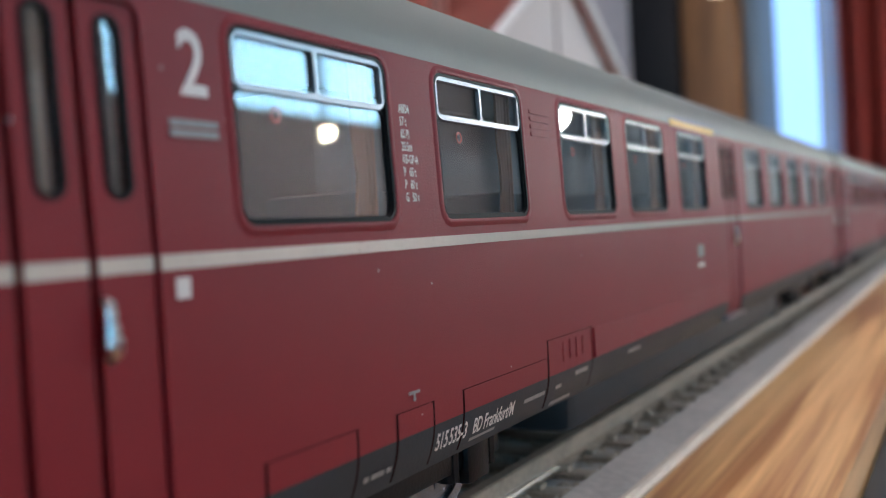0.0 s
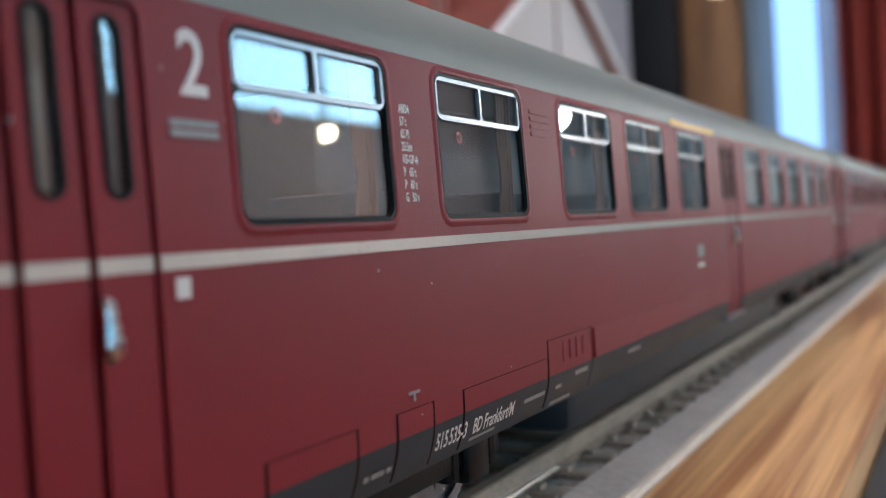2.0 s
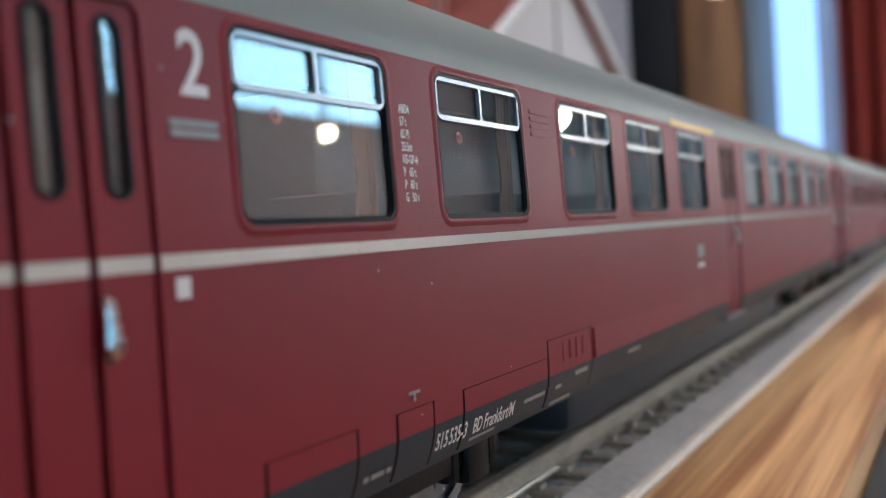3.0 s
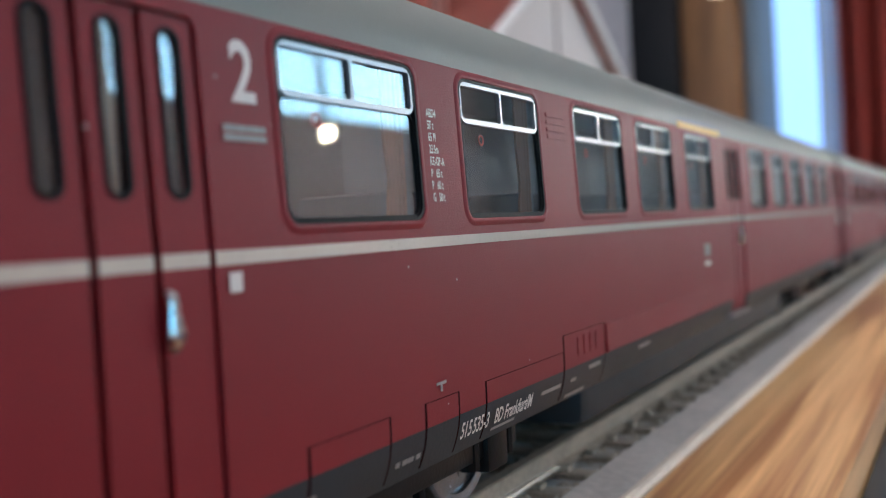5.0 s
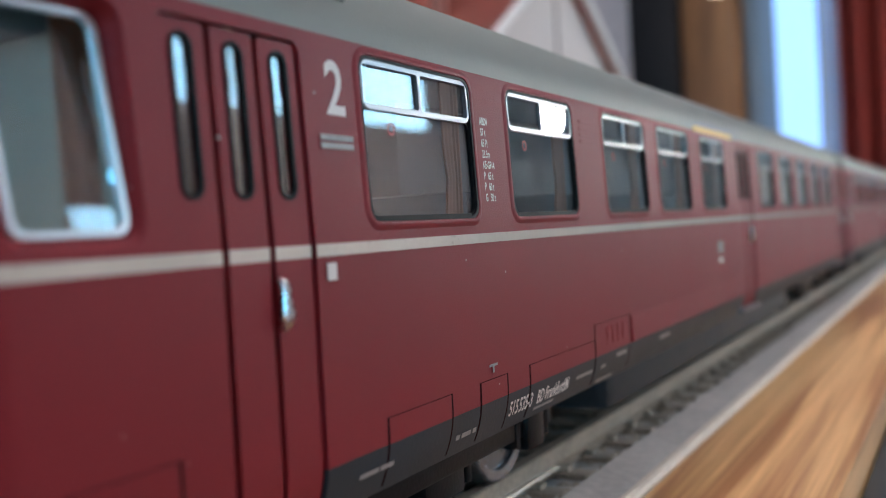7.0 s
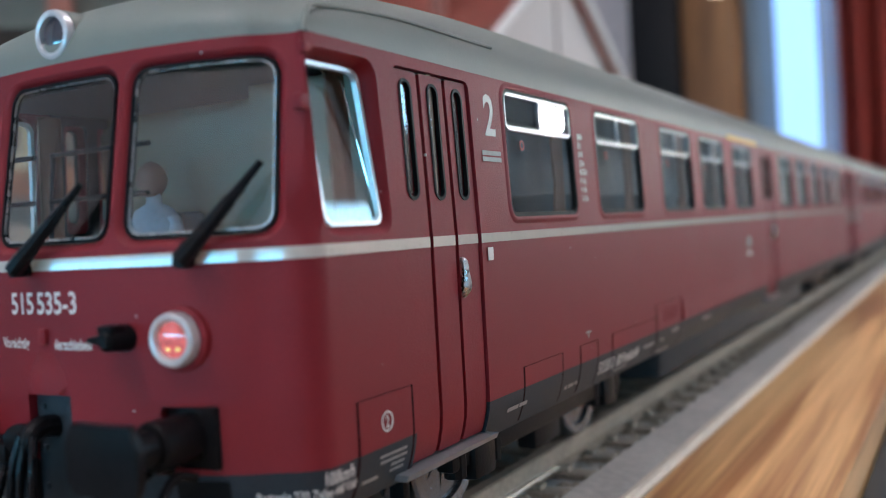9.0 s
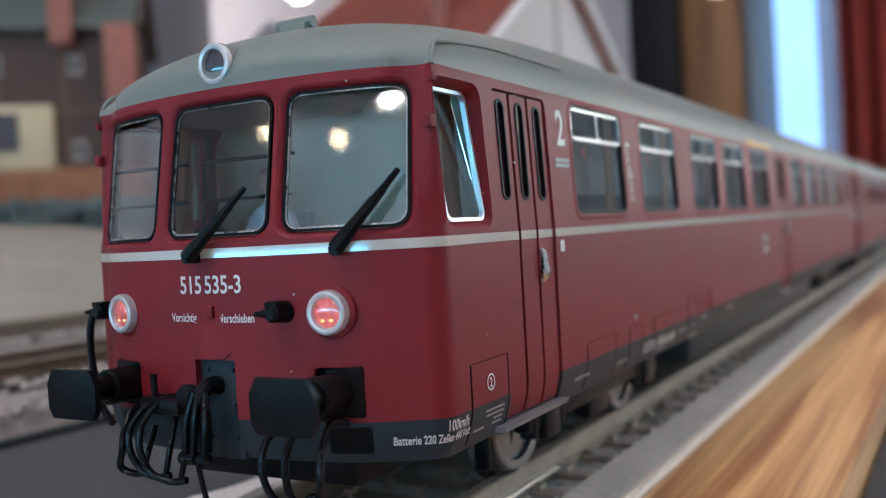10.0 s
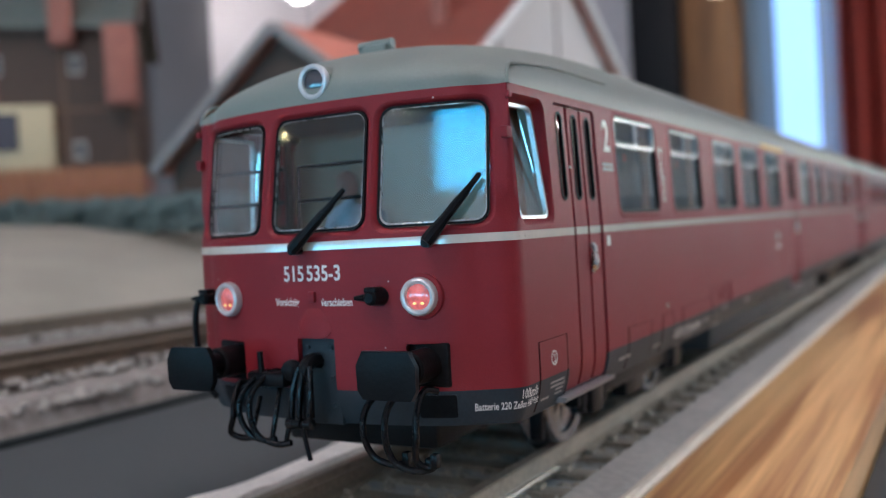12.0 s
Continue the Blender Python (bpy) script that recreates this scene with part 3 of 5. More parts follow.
        part("cab_curtain", sheet(rounded(q0, q1, 27.0, 37.2, 0.3), [], np.linspace(q0, q1, 12), [30, 33], lambda u, v, d: skin(u, v, -2.9 + 0.25 * math.sin(u * 6) + d), 0.15), CURTAIN, w, "brown curtain in the cab")
        p = part("pane", sheet(rounded(a + 0.2, b - 0.2, 27.7, 36.75, 0.5, slant=sl), [], [], [30, 33], lambda u, v, d: skin(u, v, -0.5 + 2.65 * lean(v) + d), 0.15), GLASS, w, smooth=0)
        p.visible_shadow = False
    # cab: desk and guard bars behind the screens
    bm = bmesh.new()
    box(bm, -14.5, 14.5, 2.6, 6.5, 22.2, 27.6, 0.5)
    part("control_desk", bm, mat("desk_beige", (0.4, 0.36, 0.27), 0.6), car, "beige driver's desk")
    for x0, x1 in ((-14.2, -6.0), (-4.3, 4.6)):
        for z in (30.2, 33.2):
            bm = bmesh.new()
            tube(bm, [(x0, 3.0 + 0.17 * (z - 26) * 0.6, z), (x1, 3.0 + 0.17 * (z - 26) * 0.6, z)], 0.17, 8)
            part("guard_bar", bm, BLACK, car)
    bm = bmesh.new()
    box(bm, -9.6, -3.6, 15.6, 16.8, 22.5, 29.5, 0.6)
    box(bm, -9.6, -3.6, 11.6, 16.0, 22.3, 24.0, 0.6)
    part("driver_seat", bm, SEAT, car)
    bm = bmesh.new()
    tube(bm, [(-4.4, 3.4, 27.6), (-4.4, 3.9, 33.3)], 0.15, 8)
    part("guard_post", bm, BLACK, car)
    front_fittings(car, us)
    # flaps along the lower side
    for s in (1, -1):
        for y0, y1, top, slats in ((6.6, 12.3, 17.5, 0), (28.9, 36.5, 16.0, 0), (40.8, 45.0, 16.0, 0), (49.2, 63.5, 16.0, 0), (63.8, 73.7, 17.4, 4)):
            hatch(car, y0, y1, top, s, slats=slats)
        a, b = sorted((s * along(74.2), s * along(128.2)))
        part("side_panel", sheet([(a, 14.5), (b, 14.5), (b, 17.2), (a, 17.2)], [], [], [15], lambda u, v, d: skin(u, v, 0.12 + 0.04 * (17.2 - v) + d), 0.3), RED, car, "raised red panel low on the side")
        a, b = sorted((s * along(104.6), s * along(126.0)))
        part("class_stripe", sheet([(a, 38.1), (b, 38.1), (b, 38.85), (a, 38.85)], [], [], [], lambda u, v, d: skin(u, v, 0.12 + d), 0.1), YELLOW, car, "yellow first-class stripe below the roof")
        for k in range(4):
            a, b = sorted((s * along(63.3), s * along(67.4)))
            z = 36.3 - k * 0.62
            part("grille_slat", sheet(rounded(a, b, z - 0.2, z + 0.16, 0.15, 3), [], [], [], lambda u, v, d: skin(u, v, 0.07 + d), 0.2), RED, car)
    side_writing(car)
    running_gear(car)
    return car


def side_writing(car):
    lettering("class_number", "2", 3.0, along(24.9), 33.85, skin, WHITE, car, squeeze=0.86, label="large white figure two")
    bars("sign", car, along(24.05), 32.3, [(0, 3.05), (0.0, 3.05)], height=0.34, gap=0.12, label="small pale sign plate")
    lettering("data_panel", "ABD4\n57 t\n65 Pl\n23.5m\nKE-GP-A\nP   65 t\nP   60 t\nG   50 t", 0.56, along(43.35), 34.5, skin, WHITE, car, squeeze=0.62, label="eight lines of small white technical lettering")
    lettering("running_number", "515 535-3", 1.12, along(45.3), 12.65, lambda u, v, d: skin(u, v, d + 0.13), WHITE, car, squeeze=0.68, spacing=0.45, label="white running number")
    lettering("depot_name", "BD Frankfurt/M", 1.1, along(50.5), 12.65, lambda u, v, d: skin(u, v, d + 0.13), WHITE, car, squeeze=0.66, label="white depot lettering")
    bars("small_writing", car, along(50.4), 12.1, [(0, 4.0)], height=0.22)
    bars("small_writing", car, along(59.0), 13.1, [(0, 4.0)], height=0.32)
    bars("small_writing", car, along(37.3), 12.65, [(0, 0.5), (0.8, 1.3), (2.4, 0.5)], height=0.34, gap=-0.34)
    bars("small_writing", car, along(64.8), 13.1, [(0.5, 1.2), (0, 4.5)], height=0.32, gap=1.0)
    bars("small_writing", car, along(69.5), 13.6, [(0, 3.0)], height=0.4)
    bars("small_writing", car, along(84.0), 13.4, [(0, 4.0)], height=0.4)
    bars("small_writing", car, along(25.9), 13.0, [(0, 1.9), (2.1, 1.4)], height=0.3, gap=-0.3)
    bars("jack_mark", car, along(42.1), 16.9, [(0.0, 1.3)], height=0.18, label="white jacking mark")
    bars("jack_mark", car, along(42.62), 16.45, [(0.0, 0.24)], height=0.5, label="white jacking mark")
    bars("small_sign", car, along(23.65), 24.58, [(0, 0.85)], height=0.95, label="small white sign beside the door")
    for z in (21.6, 20.3):
        bars("emblem", car, along(112.9), z, [(0, 2.9)], height=1.6 if z > 21 else 0.6, label="pale emblem and lettering")
    # circled two on the flap by the cab, and the lines below it
    u, z = along(9.4), 15.85
    ring = [(u + 0.62 * math.cos(k * math.pi / 12), z + 0.62 * math.sin(k * math.pi / 12)) for k in range(24)]
    hole = [(u + 0.5 * math.cos(k * math.pi / 12), z + 0.5 * math.sin(k * math.pi / 12)) for k in range(24)]
    part("circle_mark", sheet(ring, [hole], [], [], lambda a, b, d: skin(a, b, 0.1 + d), 0.02), WHITE, car, "white circle round a figure two")
    lettering("circle_figure", "2", 0.7, u - 0.22, z - 0.35, lambda a, b, d: skin(a, b, 0.08 + d), WHITE, car, squeeze=0.8)
    bars("small_writing", car, along(8.6), 13.75, [(0, 2.9), (0.1, 2.9), (1.3, 1.5), (1.3, 1.5)], height=0.17, gap=0.2)
    bars("small_writing", car, along(7.0), 12.6, [(0, 1.6)], height=0.2)
    lettering("speed_limit", "100km/h", 0.75, along(3.5), 13.45, skin, WHITE, car, squeeze=0.7, label="white speed lettering")
    lettering("battery_note", "Batterie 220 Zellen 440 Volt", 0.6, front_at(13.3), 12.7, skin, WHITE, car, squeeze=0.68, label="white battery lettering")


def front_fittings(car, us):
    lettering("front_number", "515 535-3", 1.25, front_at(-3.0), 23.4, skin, WHITE, car, squeeze=0.84, spacing=0.55, label="white running number on the front")
    lettering("front_notice", "Vorsichtig", 0.62, front_at(-4.05), 21.35, skin, WHITE, car, squeeze=0.72, label="white shunting notice")
    lettering("front_notice", "verschieben", 0.62, front_at(0.85), 21.3, skin, WHITE, car, squeeze=0.72, label="white shunting notice")
    # tail lamps
    for x in (-9.8, 9.8):
        m = Matrix.Translation((x, 0.2, 21.9)) @ Matrix.Rotation(radians(90), 4, "X") @ Matrix.Rotation(radians(8 if x > 0 else -8), 4, "Y")
        rim = bmesh.new()
        prof = [(1.0, 0.2), (1.52, -0.2), (1.52, 0.55), (1.44, 0.8), (1.28, 0.88), (1.08, 0.82), (1.0, 0.5)]
        turned(rim, prof, m, 36)
        lamp = part("tail_lamp", rim, SILVER, car, "round red tail lamp with bright rim")
        bm = bmesh.new()
        turned(bm, [(1.07, 0.3), (1.06, 0.5), (0.9, 0.58), (0.5, 0.64), (0.01, 0.66)], m, 28)
        part("lens", bm, LENS, lamp, "lit red lens")
        for dx in (-0.32, 0.3):
            bm = bmesh.new()
            bmesh.ops.create_icosphere(bm, subdivisions=2, radius=0.2, matrix=m @ Matrix.Translation((dx, -0.5, 0.5)) @ Matrix.Diagonal((1.2, 0.8, 0.9, 1)))
            part("light_point", bm, SPARK, lamp, "small yellow light point", 60)
        bm = bmesh.new()
        turned(bm, [(1.9, -0.35), (1.85, 0.1), (1.65, 0.22), (1.5, 0.22)], m, 36)
        part("lamp_base", bm, RED, lamp)
    # top lamp
    m = Matrix.Translation((-0.3, 2.0, 40.05)) @ Matrix.Rotation(radians(90), 4, "X")
    bm = bmesh.new()
    turned(bm, [(1.5, -4.0), (1.52, 0.75), (1.47, 0.92), (1.3, 0.98), (1.1, 0.92), (1.05, 0.5)], m, 36)
    lamp = part("top_lamp", bm, SILVER, car, "round headlamp with bright rim on the roof front")
    bm = bmesh.new()
    turned(bm, [(1.57, -4.2), (1.57, 0.4), (1.5, 0.45)], m, 36)
    part("lamp_housing", bm, GREY, lamp)
    bm = bmesh.new()
    turned(bm, [(1.1, 0.45), (1.09, 0.6), (0.8, 0.72), (0.01, 0.78)], m, 28)
    part("lens", bm, LAMP_GLASS, lamp, "dark unlit lens")
    # wipers
    for x0, z0, x1, z1 in ((10.65, 26.1, 14.3, 31.2), (-1.1, 26.0, 3.55, 30.7)):
        a, b = skin(front_at(x0), z0, 1.0), skin(front_at(x1), z1, 0.55)
        bm = bmesh.new()
        tube(bm, [a, a.lerp(b, 0.12), a.lerp(b, 0.34), a.lerp(b, 0.62)], 0.4, 8, [0.52, 0.55, 0.42, 0.36])
        tube(bm, [skin(front_at(x0), z0, -0.1), skin(front_at(x0), z0, 1.1)], 0.42, 10)
        w = part("wiper", bm, BLACK, car, "black windscreen wiper")
        bm = bmesh.new()
        tube(bm, [a.lerp(b, 0.55), a.lerp(b, 0.8), b], 0.2, 8, [0.34, 0.25, 0.2])
        tube(bm, [a.lerp(b, 0.42) + Vector((0.25, -0.05, -0.1)), a.lerp(b, 0.75) + Vector((0.28, -0.05, -0.1))], 0.12, 6)
        part("wiper_blade", bm, BLACK, w)
    # buffers
    for x in (-9.8, 9.8):
        bm = bmesh.new()
        box(bm, x - 2.0, x + 2.0, 0.4, 1.5, 14.7, 18.2, 0.2)
        buf = part("buffer", bm, BLACK, car, "black buffer with a broad plate")
        bm = bmesh.new()
        m = Matrix.Translation((x, 1.0, 16.5)) @ Matrix.Rotation(radians(90), 4, "X")
        turned(bm, [(1.35, 0), (1.35, 3.2), (1.2, 3.4), (1.0, 3.4), (1.0, 6.2), (1.2, 6.4)], m, 24)
        part("buffer_sleeve", bm, BLACK, buf)
        outline = [(-2.55, -1.1), (-2.1, -1.8), (2.1, -1.8), (2.55, -1.1), (2.6, 0.7), (2.0, 1.8), (-2.0, 1.8), (-2.6, 0.7)]
        bm = sheet([(x + a, 16.55 + b) for a, b in outline], [], [x - 1.5, x, x + 1.5], [15.5, 16.5, 17.5], lambda u, v, d: Vector((u, -5.65 - d + 0.025 * ((u - x) ** 2 + (v - 16.5) ** 2), v)), 0.5)
        part("buffer_plate", bm, BLACK, buf)
    u0, u1, uc = front_at(-1.75), front_at(1.75), front_at(0.0)
    part("arched_cover", sheet(rounded(u0, u1, 18.7, 21.2, 0.9), [], np.linspace(u0, u1, 15), np.linspace(18.7, 21.2, 8), lambda u, v, d: skin(u, v, 0.42 * max(0.0, 1 - ((u - uc) / 1.75) ** 2 - (max(v - 18.7, 0) / 2.5) ** 2) ** 0.7 - 0.04 + d), 0.3), RED, car, "raised arched red cover")
    # Flat black patches give the skirt recesses their dark look; nothing is cut in.
    for x in (-10.6, 10.6):
        u0, u1 = front_at(x - 1.5), front_at(x + 1.5)
        part("skirt_dark_patch", sheet(rounded(u0, u1, 12.2, 14.1, 0.2), [], [front_at(x)], [13], lambda u, v, d: skin(u, v, 0.06 + d), 0.2), BLACK, car, "flat black patch on the skirt standing in for a shaded recess")
    # coupling niche and screw coupling
    bm = bmesh.new()
    box(bm, -1.95, 1.95, -0.35, 0.4, 11.4, 18.6, 0.15)
    for x in (-1.2, 1.2):
        for z in (13.0, 15.3, 17.8):
            box(bm, x - 0.18, x + 0.18, -0.5, -0.3, z - 0.18, z + 0.18, 0.05)
    plate = part("coupling_plate", bm, SKIRT, car, "dark bolted coupling plate")
    bm = bmesh.new()
    tube(bm, [(-0.3, 0.0, 16.6), (-0.3, -1.2, 16.8), (-0.3, -2.0, 16.4), (-0.3, -2.3, 15.7)], 0.5, 10, [0.7, 0.65, 0.6, 0.35])
    part("draw_hook", bm, BLACK, plate)
    for dx in (-1.1, -0.35, 0.7):
        bm = bmesh.new()
        tube(bm, [(dx * 0.6 - 0.1, -2.3, 16.5), (dx - 0.1, -2.7, 14.6), (dx - 0.25, -2.8, 12.8), (dx - 0.35, -2.8, 12.0)], 0.27, 8)
        turned(bm, [(0.01, -0.4), (0.46, -0.34), (0.46, 0.34), (0.01, 0.4)], Matrix.Translation((dx - 0.35, -2.8, 11.9)) @ Matrix.Rotation(radians(90), 4, "Y"), 12)
        part("coupling_link", bm, GLOSS, plate)
    bm = bmesh.new()
    box(bm, -0.5, 0.45, -2.5, -1.9, 12.2, 15.2, 0.2)
    part("coupling_screw", bm, BLACK, plate)
    bm = bmesh.new()
    tube(bm, [(-1.5, -2.8, 11.8), (0.6, -2.8, 11.8)], 0.34, 8)
    tube(bm, [(-0.3, -2.8, 11.7), (-0.15, -2.7, 10.4), (0.15, -2.6, 8.9)], 0.2, 8)
    part("coupling_handle", bm, BLACK, plate)
    bm = bmesh.new()
    turned(bm, [(0.1, -0.2), (0.9, -0.1), (0.9, 0.25), (0.3, 0.5)], Matrix.Translation((-2.2, -1.4, 16.0)) @ Matrix.Rotation(radians(90), 4, "X") @ Matrix.Rotation(radians(30), 4, "Y"), 16)
    part("hose_valve", bm, BLACK, plate)
    # brake hoses
    for x, z, drop, lean, back in ((-5.6, 15.5, 4.9, -1.0, 2.0), (-4.6, 15.6, 5.2, -0.9, 2.6), (-8.2, 14.6, 4.0, 0.9, 2.4), (6.9, 14.8, 5.2, -0.9, 2.4), (8.7, 14.8, 5.5, -0.7, 2.6), (10.4, 14.6, 5.0, 0.4, 1.4)):
        bm = bmesh.new()
        tube(bm, [(x + 0.9, -0.6, z), (x + 0.3, -1.6, z + 0.2), (x + lean * 0.8, -2.9, z - 1.2), (x + lean, -3.3, z - drop * 0.6), (x + lean * 0.3, -3.0, z - drop * 0.95), (x + back * 0.5, -2.6, z - drop * 1.08), (x + back, -2.3, z - drop * 1.05)], 0.27, 10)
        if x < 0:
            tube(bm, [(x + back * 0.8, -2.4, z - drop * 1.08), (x + back * 1.0, -2.1, z - drop * 0.6), (x + back * 0.9, -1.2, z - 1.0)], 0.22, 8)
        else:
            box(bm, x + back - 0.3, x + back + 0.3, -2.7, -2.0, z - drop * 1.05 - 0.2, z - drop * 1.05 + 0.9, 0.12)
        part("brake_hose", bm, GLOSS, car, "glossy black rubber brake hose")
    bm = bmesh.new()
    box(bm, -6.6, -2.6, -2.2, 0.2, 14.6, 15.9, 0.3)
    tube(bm, [(-5.2, -1.8, 15.2), (-5.2, -1.9, 17.6)], 0.26, 8)
    part("hose_manifold", bm, BLACK, car)
    # sockets
    for x, s in ((6.4, -1), (-13.3, 1)):
        p = skin(front_at(x), 22.0)
        bm = bmesh.new()
        m = Matrix.Translation(p) @ Matrix.Rotation(radians(90), 4, "X")
        turned(bm, [(0.8, -0.3), (0.7, 0.5), (0.62, 1.4), (0.4, 1.65)], m, 16)
        tube(bm, [p + Vector((0, -0.9, 0)), p + Vector((-1.7, -1.1, -0.05))], 0.3, 8, [0.45, 0.16])
        box(bm, p.x - 0.55, p.x + 0.55, p.y - 1.5, p.y - 0.5, 22.35, 22.8, 0.12)
        part("cable_socket", bm, BLACK, car, "black jumper cable socket")
    p = skin(front_at(-14.0), 22.0)
    bm = bmesh.new()
    tube(bm, [p + Vector((-0.4, -1.2, 0.0)), p + Vector((-0.8, -1.4, -1.5)), p + Vector((-0.9, -1.3, -4.5)), p + Vector((-0.3, -1.2, -7.5)), p + Vector((1.2, -1.4, -9.0))], 0.3, 8)
    part("jumper_cable", bm, BLACK, car, "hanging black cable")
    for s in (-1, 1):
        bm = bmesh.new()
        m = Matrix.Translation(skin(s * (front_at(15.9) + 0.5), 34.3, 0.15))
        box(bm, -0.3, 0.3, -0.45, 0.45, -0.4, 0.5, 0.1, m)
        part("lamp_bracket", bm, RED, car)
        bm = bmesh.new()
        box(bm, -0.2, 0.2, -0.3, 0.3, -0.2, 0.4, 0.08, Matrix.Translation(skin(s * (front_at(15.9) + 1.2), 37.2, 0.15)))
        part("lamp_bracket", bm, RED, car)
    bm = bmesh.new()
    box(bm, -0.3, 0.3, -1.15, -0.8, 21.6, 22.5, 0.08)
    part("lamp_bracket", bm, RED, car)


AXLES = (28.0, 57.0, LENGTH - 57.0, LENGTH - 28.0)
WHEEL_R, RAIL_TOP = 5.4, 4.0


def running_gear(car):
    for y in AXLES:
        bm = bmesh.new()
        m = Matrix.Translation((0, 0, 0)) @ Matrix.Rotation(radians(90), 4, "Y")
        turned(bm, [(0.9, -11.5), (0.9, 11.5)], m, 14)
        for s in (1, -1):
            turned(bm, [(1.4, s * 7.1), (1.6, s * 8.9), (1.6, s * 9.2), (3.9, s * 8.7), (4.2, s * 9.0), (4.2, s * 7.2)], m, 32)
            for k in range(8):
                a = k * math.pi / 4
                tube(bm, [(s * 9.1, 1.4 * math.cos(a), 1.4 * math.sin(a)), (s * 8.9, 4.1 * math.cos(a), 4.1 * math.sin(a))], 0.35, 6)
        ws = part("wheelset", bm, BLACK, car, "wheelset with dark spoked discs")
        ws.location = (0, y * MM, (RAIL_TOP + WHEEL_R) * MM)
        for s in (1, -1):
            bm = bmesh.new()
            turned(bm, [(4.2, s * 7.2), (6.2, s * 7.1), (6.3, s * 7.4), (5.55, s * 7.9), (5.35, s * 9.6), (5.1, s * 9.8), (4.3, s * 9.7), (4.2, s * 9.3)], m, 40)
            part("tyre", bm, TYRE, ws, "blackened steel wheel tyre")
    for y in (42.5, LENGTH - 42.5):
        bm = bmesh.new()
        for s in (1, -1):
            box(bm, s * 12.2 - 0.8, s * 12.2 + 0.8, y - 19, y + 19, 8.6, 10.8, 0.3)
            for d in (-14.5, 14.5):
                box(bm, s * 12.3 - 1.2, s * 12.3 + 1.2, y + d - 1.8, y + d + 1.8, 7.4, 11.4, 0.4)
                for q in (-6.2, 6.2):
                    box(bm, s * 9.2 - 0.7, s * 9.2 + 0.7, y + d + q - 0.5, y + d + q + 0.5, 5.6, 11.0, 0.25)
                tube(bm, [(s * 12.3, y + d - 3.0, 8.0), (s * 12.3, y + d - 3.0, 11.5)], 0.9, 10)
                tube(bm, [(s * 12.3, y + d + 3.0, 8.0), (s * 12.3, y + d + 3.0, 11.5)], 0.9, 10)
            box(bm, s * 11.5 - 1.0, s * 11.5 + 1.0, y - 3, y + 3, 6.6, 9.5, 0.4)
        box(bm, -11, 11, y - 3, y + 3, 8.5, 12.5, 0.4)
        part("bogie_frame", bm, BLACK, car, "black bogie frame with axle boxes")
    bm = bmesh.new()
    box(bm, -14, 14, 12, LENGTH - 6, 13, 15.5, 0.3)
    part("underframe", bm, BLACK, car)
    bm = bmesh.new()
    box(bm, -13.4, 13.4, 76, 186, 6.4, 13.4, 1.6)
    part("battery_trough", bm, SKIRT, car, "dark battery trough under the floor")
    bm = bmesh.new()
    box(bm, -8, 8, 4.5, 18, 8.5, 12, 0.6)
    part("pilot_beam", bm, BLACK, car)


# ---- the layout ----


def slab(name, x0, x1, y0, y1, z0, z1, material, label="", bevel=0.0):
    bm = bmesh.new()
    box(bm, x0, x1, y0, y1, z0, z1, bevel)
    return setting(name, bm, material, label)


slab("ground", -1150, 17.8, -700, 2300, -22, 0, ROAD, "grey asphalt-coloured layout top")
slab("layout_base", -1120, 10, -660, 2260, -1000, -22.2, mat("plain_grey_board", (0.2, 0.2, 0.2), 0.7), "plain grey boarded base under the layout")
slab("track_bed", -16.5, 17.9, -700, 2300, 0, 1.0, BED, "smooth grey track bed", 0.3)
# Rounded bed edge; the paler colour carries its bright highlight line.
edge = bmesh.new()
tube(edge, [(18.2, -700, 0.4), (18.2, 800, 0.4), (18.2, 2300, 0.4)], 0.75, 10)
setting("trim", edge, mat("pale_edge_highlight", (0.62, 0.56, 0.45), 0.5, vary=0.12), "rounded edge of the track bed, its highlight put into the pale colour")
slab("edge_board", 18.5, 35.7, -700, 2300, -90, 0.1, BOARD, "varnished wooden front board of the layout", 0.2)
slab("edge_moulding", 35.9, 41.0, -700, 2300, -90, -4.0, mat("dark_moulding", (0.03, 0.035, 0.035), 0.5), "dark grey moulding beside the board", 0.6)


def rail_mesh(material):
    """A flat-bottomed rail along y, its foot at z 1.4, its head at 4."""
    prof = [(-1.1, 1.4), (1.1, 1.4), (1.1, 1.75), (0.4, 2.1), (0.35, 3.1), (0.75, 3.35), (0.75, 3.85), (0.55, 4.0), (-0.55, 4.0), (-0.75, 3.85), (-0.75, 3.35), (-0.35, 3.1), (-0.4, 2.1), (-1.1, 1.75)]
    bm = bmesh.new()
    ys = list(range(-700, 2301, 150))
    rings = [[bm.verts.new((x, y, z)) for x, z in prof] for y in ys]
    for a, b in zip(rings, rings[1:]):
        for k in range(len(prof)):
            bm.faces.new((a[k], a[(k + 1) % len(prof)], b[(k + 1) % len(prof)], b[k]))
    bm.faces.new(rings[0])
    bm.faces.new(rings[-1][::-1])
    return finish(bm, "rail", material, 30)


